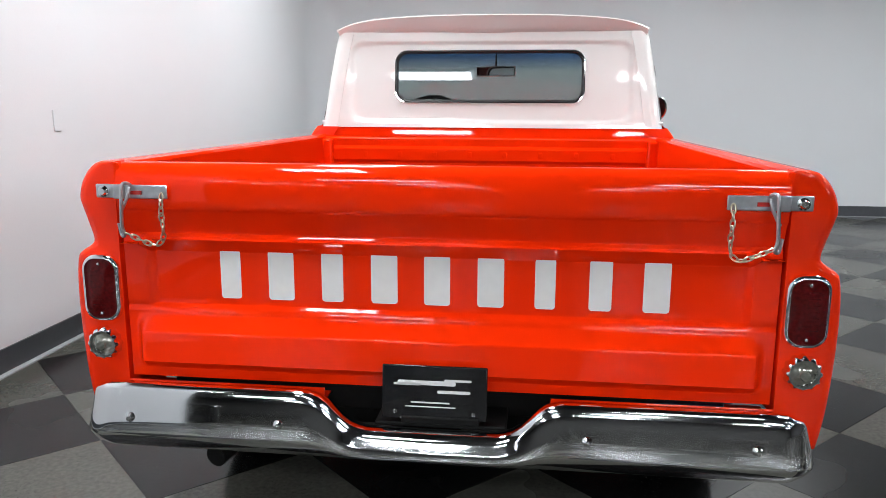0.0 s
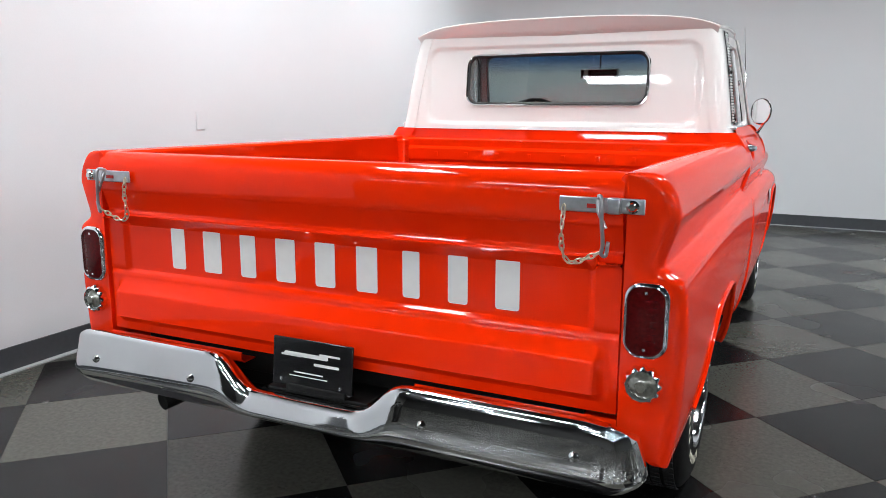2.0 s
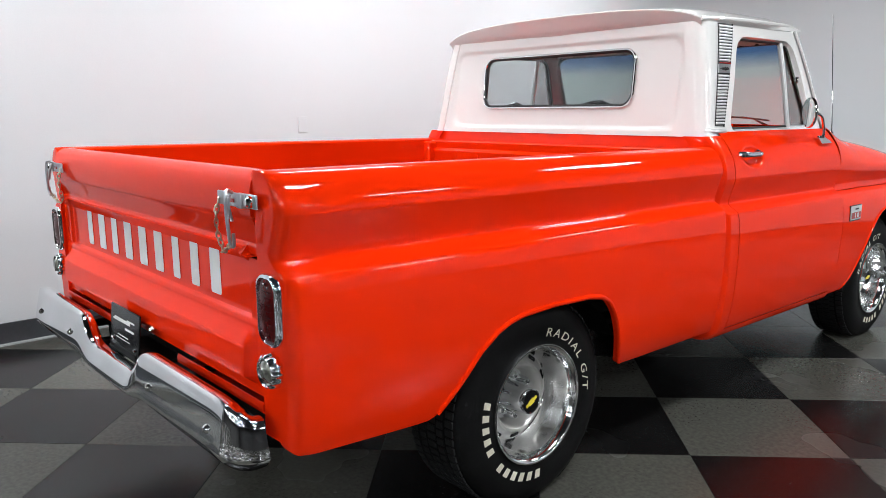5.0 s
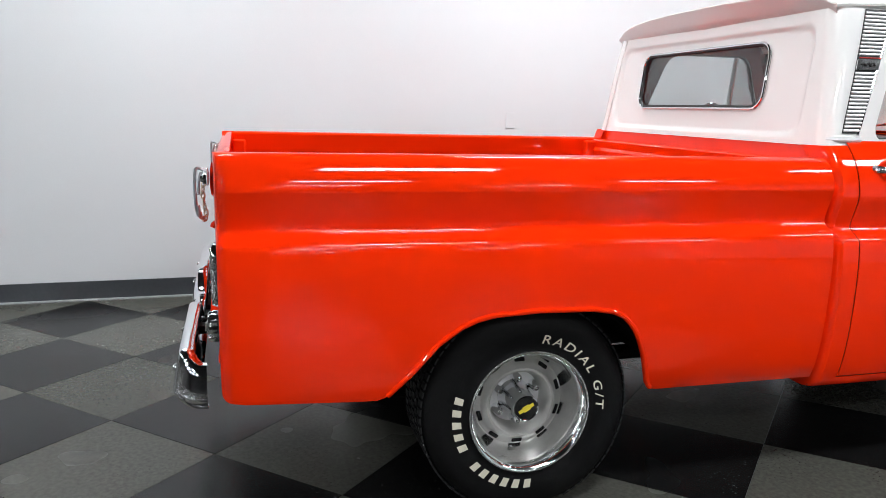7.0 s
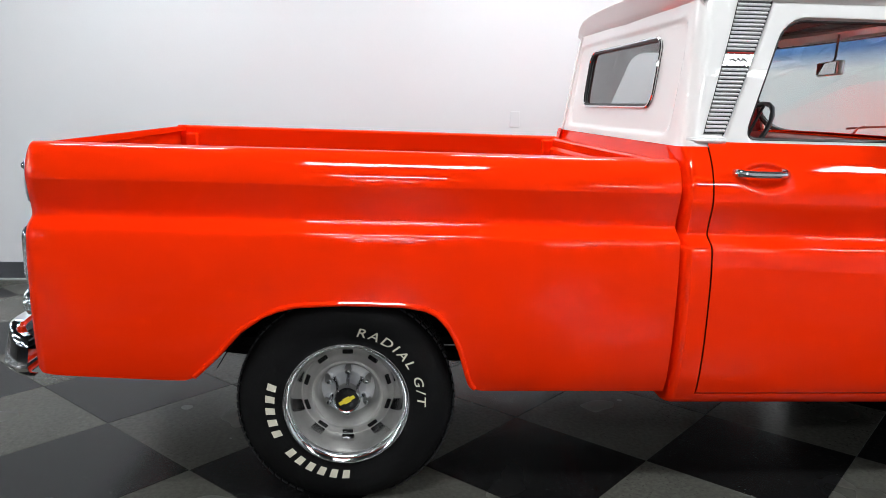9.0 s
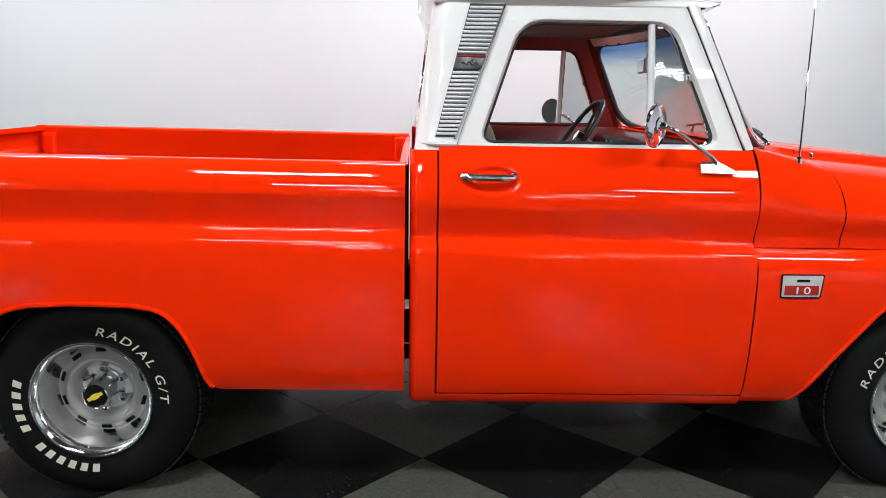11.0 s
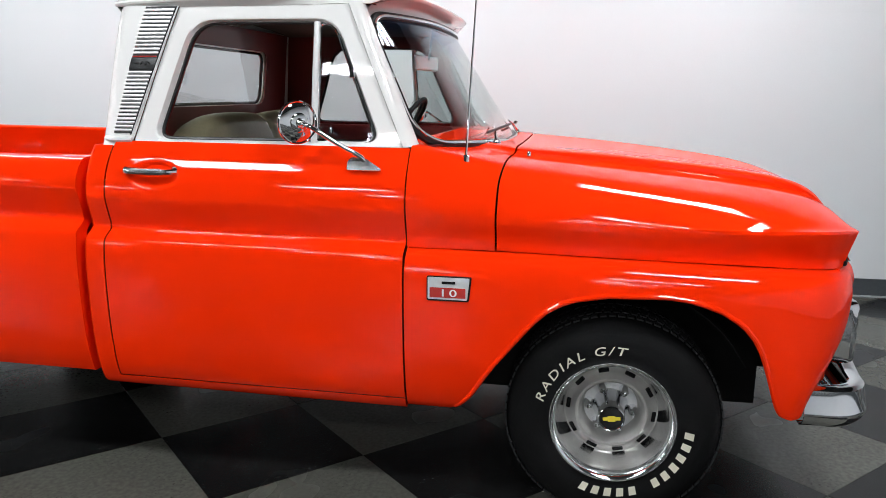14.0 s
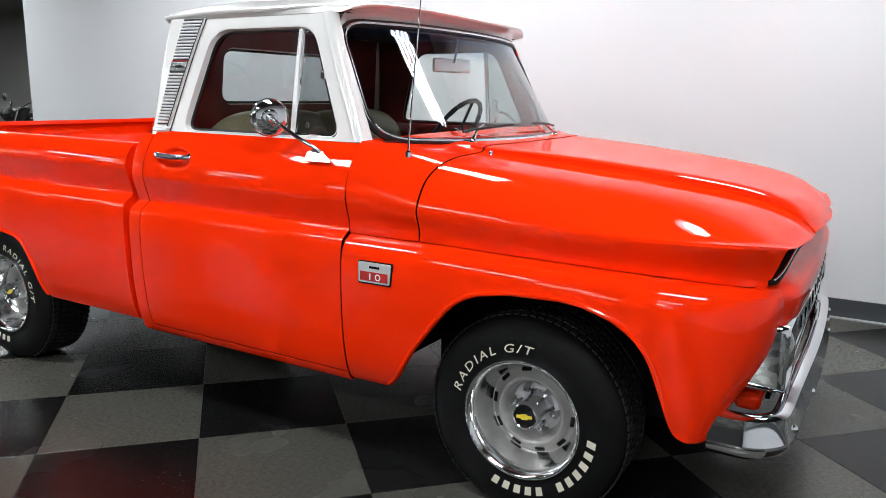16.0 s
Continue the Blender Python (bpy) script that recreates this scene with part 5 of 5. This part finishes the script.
    em = sheet([(-0.026, -0.006, 0), (-0.011, -0.006, 0), (-0.011, -0.010, 0), (0.011, -0.010, 0), (0.011, -0.006, 0), (0.026, -0.006, 0), (0.026, 0.006, 0), (0.011, 0.006, 0), (0.011, 0.010, 0), (-0.011, 0.010, 0), (-0.011, 0.006, 0), (-0.026, 0.006, 0)],
               [tuple(range(12))], lambda a_, b_, c_: (0.9042, y + 1.1 * a_ * math.cos(tilt) - b_ * math.sin(tilt), hz + 1.1 * a_ * math.sin(tilt) + b_ * math.cos(tilt)))
    part("cap_emblem", em, YELLOW, hub, "plain yellow emblem")
    # raised white words and bars on the sidewall
    rad, xw = 0.233, out + 0.0016

    def around(start):
        def place(a_, b_, c_):
            phi = start - a_ / (rad + 0.015)
            rr = rad + b_
            return (xw - 0.0015 * abs(b_ - 0.016) / 0.016, y + rr * math.cos(phi), hz + rr * math.sin(phi))
        return place
    vs, fs = lettering("RADIAL G/T", 0.048, 0.008, 1.3, 0.18)
    wid = max(v[0] for v in vs)
    k = 0.372 / wid
    for lv, lf in islands(vs, fs):
        part("sidewall_letter", sheet([(v[0] * k, v[1] * 0.86, v[2]) for v in lv], lf, around(radians(83) + turn)), LETTER, hub, "raised white tyre letter")
    for i in range(12):
        if i == 6:
            continue
        a0 = radians(-87) + turn - i * radians(108) / 11.5
        quad = [(0, 0, 0), (0.023, 0, 0), (0.027, 0.030, 0), (0.004, 0.030, 0)]
        part("sidewall_bar", sheet(quad, [(0, 1, 2, 3)], around(a0)), LETTER, hub, "plain raised white block")
    return hub


wr = road_wheel("silver slotted steel road wheel with a wide lettered tyre", 0.006, 0.353, 0.356, 0.275, 0.0, 0.5)
wf = road_wheel("silver slotted steel road wheel with a lettered tyre", 2.921, 0.340, 0.352, 0.255, radians(84), 0.10)
for w, y in ((wr, 0.006), (wf, 2.921)):
    # the left wheels: turned round the truck's upright middle line
    c = copy_thing(w, Matrix.Translation((0, 2 * y, 0)) @ Matrix.Rotation(math.pi, 4, "Z"))

# ---- motorcycle beyond the end of the white wall ----
bike = tagged(new("motorcycle"), "black touring motorcycle with chrome bars, parked on its stand", "motorcycle")
BX, BY = -4.55, -8.0
for x, r in ((BX - 0.80, 0.30), (BX + 0.82, 0.32)):
    w = part("wheel", lathe([(r, -0.05), (r, 0.05), (r - 0.06, 0.06), (r - 0.09, 0.03), (r - 0.09, -0.03), (r - 0.06, -0.06), (r, -0.05)], 40, (x, BY, r), "y"), RUBBER, bike, "black motorcycle tyre")
    part("rim", lathe([(0.05, -0.03), (0.06, 0.02), (r - 0.10, 0.03), (r - 0.10, -0.03)], 24, (x, BY, r), "y"), CHROME, w)
part("frame", tube([(BX - 0.80, BY, 0.30), (BX - 0.35, BY, 0.45), (BX - 0.25, BY, 0.25), (BX + 0.30, BY, 0.25), (BX + 0.48, BY, 0.85), (BX - 0.30, BY, 0.72)], 0.03, 8), BLACK, bike)
part("engine", box((BX, BY, 0.45), (0.42, 0.30, 0.36)), BLACK, bike, bevel=0.05)
for d in (-1, 1):
    part("fork", tube([(BX + 0.82, BY + d * 0.10, 0.32), (BX + 0.52, BY + d * 0.10, 1.02)], 0.025, 10), CHROME, bike)
    part("mirror", lathe([(0, -0.01), (0.05, -0.008), (0.06, 0.0), (0.03, 0.02), (0, 0.024)], 20, (BX + 0.40, BY + d * 0.42, 1.24), "x"), GLOSSBLACK, bike)
    part("saddlebag", box((BX - 0.70, BY + d * 0.28, 0.62), (0.55, 0.18, 0.32)), GLOSSBLACK, bike, bevel=0.05)
bars = [(BX + 0.28, BY - 0.42, 1.13), (BX + 0.36, BY - 0.30, 1.17), (BX + 0.50, BY - 0.08, 1.05), (BX + 0.50, BY + 0.08, 1.05), (BX + 0.36, BY + 0.30, 1.17), (BX + 0.28, BY + 0.42, 1.13)]
part("handlebar", tube(dense(bars, 4), 0.016, 8), CHROME, bike, "chrome handlebar")
rows = []
for a in np.linspace(0, 2 * math.pi, 24, endpoint=False):
    rows.append([(BX + 0.10 + lx, BY + ry * math.cos(a), 0.86 + rz * math.sin(a)) for lx, ry, rz in ((-0.32, 0.02, 0.02), (-0.28, 0.10, 0.07), (-0.05, 0.15, 0.12), (0.20, 0.17, 0.14), (0.34, 0.10, 0.10), (0.38, 0.02, 0.03))])
part("fuel_tank", grid(rows, close_u=True), GLOSSBLACK, bike, "glossy black teardrop tank", angle=60)
seat = [[(BX + u, BY + v * 0.17, 0.80 + 0.10 * smooth(-0.35, -0.60, u) * 1.0 - 0.03 * v * v) for v in np.linspace(-1, 1, 9)] for u in np.linspace(-0.95, -0.15, 14)]
part("saddle", grid(seat), TRIMBLACK, bike, "black leather saddle", solid=0.09)
part("headlamp", lathe([(0, 0.10), (0.05, 0.09), (0.09, 0.05), (0.095, 0.02), (0.07, -0.08), (0, -0.12)], 24, (BX + 0.62, BY, 0.98), "x"), GLOSSBLACK, bike, "round black headlamp")
fend = [[(BX + 0.82 + 0.36 * math.cos(radians(a)), BY + v, 0.32 + 0.36 * math.sin(radians(a))) for v in (-0.08, 0.0, 0.08)] for a in range(20, 151, 10)]
part("front_fender", grid(fend), GLOSSBLACK, bike, solid=0.01)
part("fairing", grid([[(BX + 0.56 - 0.10 * f - 0.03 * u * u, BY + 0.28 * u, 0.88 + 0.20 * f) for u in np.linspace(-1, 1, 9)] for f in np.linspace(0, 1, 5)]), GLOSSBLACK, bike, solid=0.02)
part("side_stand", tube([(BX - 0.1, BY + 0.10, 0.25), (BX - 0.16, BY + 0.28, 0.012)], 0.012, 8), CHROME, bike)

# ---- floor ----
TILE, ANGLE, ORIGIN = 0.6044, radians(45.43), Vector((-0.170, -1.433))
E1 = Vector((math.cos(ANGLE), math.sin(ANGLE))) * TILE
E2 = Vector((-math.sin(ANGLE), math.cos(ANGLE))) * TILE
tagged(part("ground", box((3.0, -6.6, -0.055), (27, 27.6, 0.1)), BASE), "dark slab under the tiles", "floor", kind="structure")
floor = tagged(part("floor", box((3.0, -6.6, -0.0045), (26.9, 27.5, 0.003)), BASE), "checkered floor of grey and black vinyl tiles", "floor", kind="structure")


def tile_mesh(mat):
    h, g = TILE / 2, 0.0007
    bm = bmesh.new()
    rows = [[bm.verts.new((sx * (h - g - i), sy * (h - g - i), z)) for sx, sy in ((-1, -1), (1, -1), (1, 1), (-1, 1))] for i, z in ((0, -0.003), (0, -0.0008), (0.0012, 0.0))]
    for a, b in zip(rows, rows[1:]):
        for k in range(4):
            bm.faces.new((a[k], a[(k + 1) % 4], b[(k + 1) % 4], b[k]))
    bm.faces.new(rows[-1])
    me = bpy.data.meshes.new("tile")
    bm.to_mesh(me)
    bm.free()
    me.materials.append(mat)
    return me


meshes = (tile_mesh(TILE_DARK), tile_mesh(TILE_LIGHT))
cells = []
for i in range(-45, 46):
    for j in range(-45, 46):
        c = ORIGIN + E1 * (i + 0.5) + E2 * (j + 0.5)
        if -9.9 < c.x < 15.9 and -19.9 < c.y < 6.6:
            cells.append(((c.x - 0.6) ** 2 + (c.y - 1.2) ** 2, i, j, c.x, c.y))
cells.sort()
for d, i, j, x, y in cells[:300]:
    ob = new("tile", meshes[(i + j) % 2])
    ob.parent = floor
    ob.matrix_basis = pose(x, y, 0, 0, 0, math.degrees(ANGLE))
for k, name in ((0, "far_dark_tiles"), (1, "far_grey_tiles")):
    V, F = [], []
    for d, i, j, x, y in cells[300:]:
        if (i + j) % 2 != k:
            continue
        n = len(V)
        for a, b in ((-1, -1), (1, -1), (1, 1), (-1, 1)):
            q = Vector((x, y)) + (E1 * a + E2 * b) * 0.4985
            V.append((q.x, q.y, 0.0))
        F.append((n, n + 1, n + 2, n + 3))
    me = bpy.data.meshes.new(name)
    me.from_pydata(V, [], F)
    me.materials.append((TILE_DARK, TILE_LIGHT)[k])
    ob = new(name, me)
    ob.parent = floor
    tagged(ob, kind="stuff")
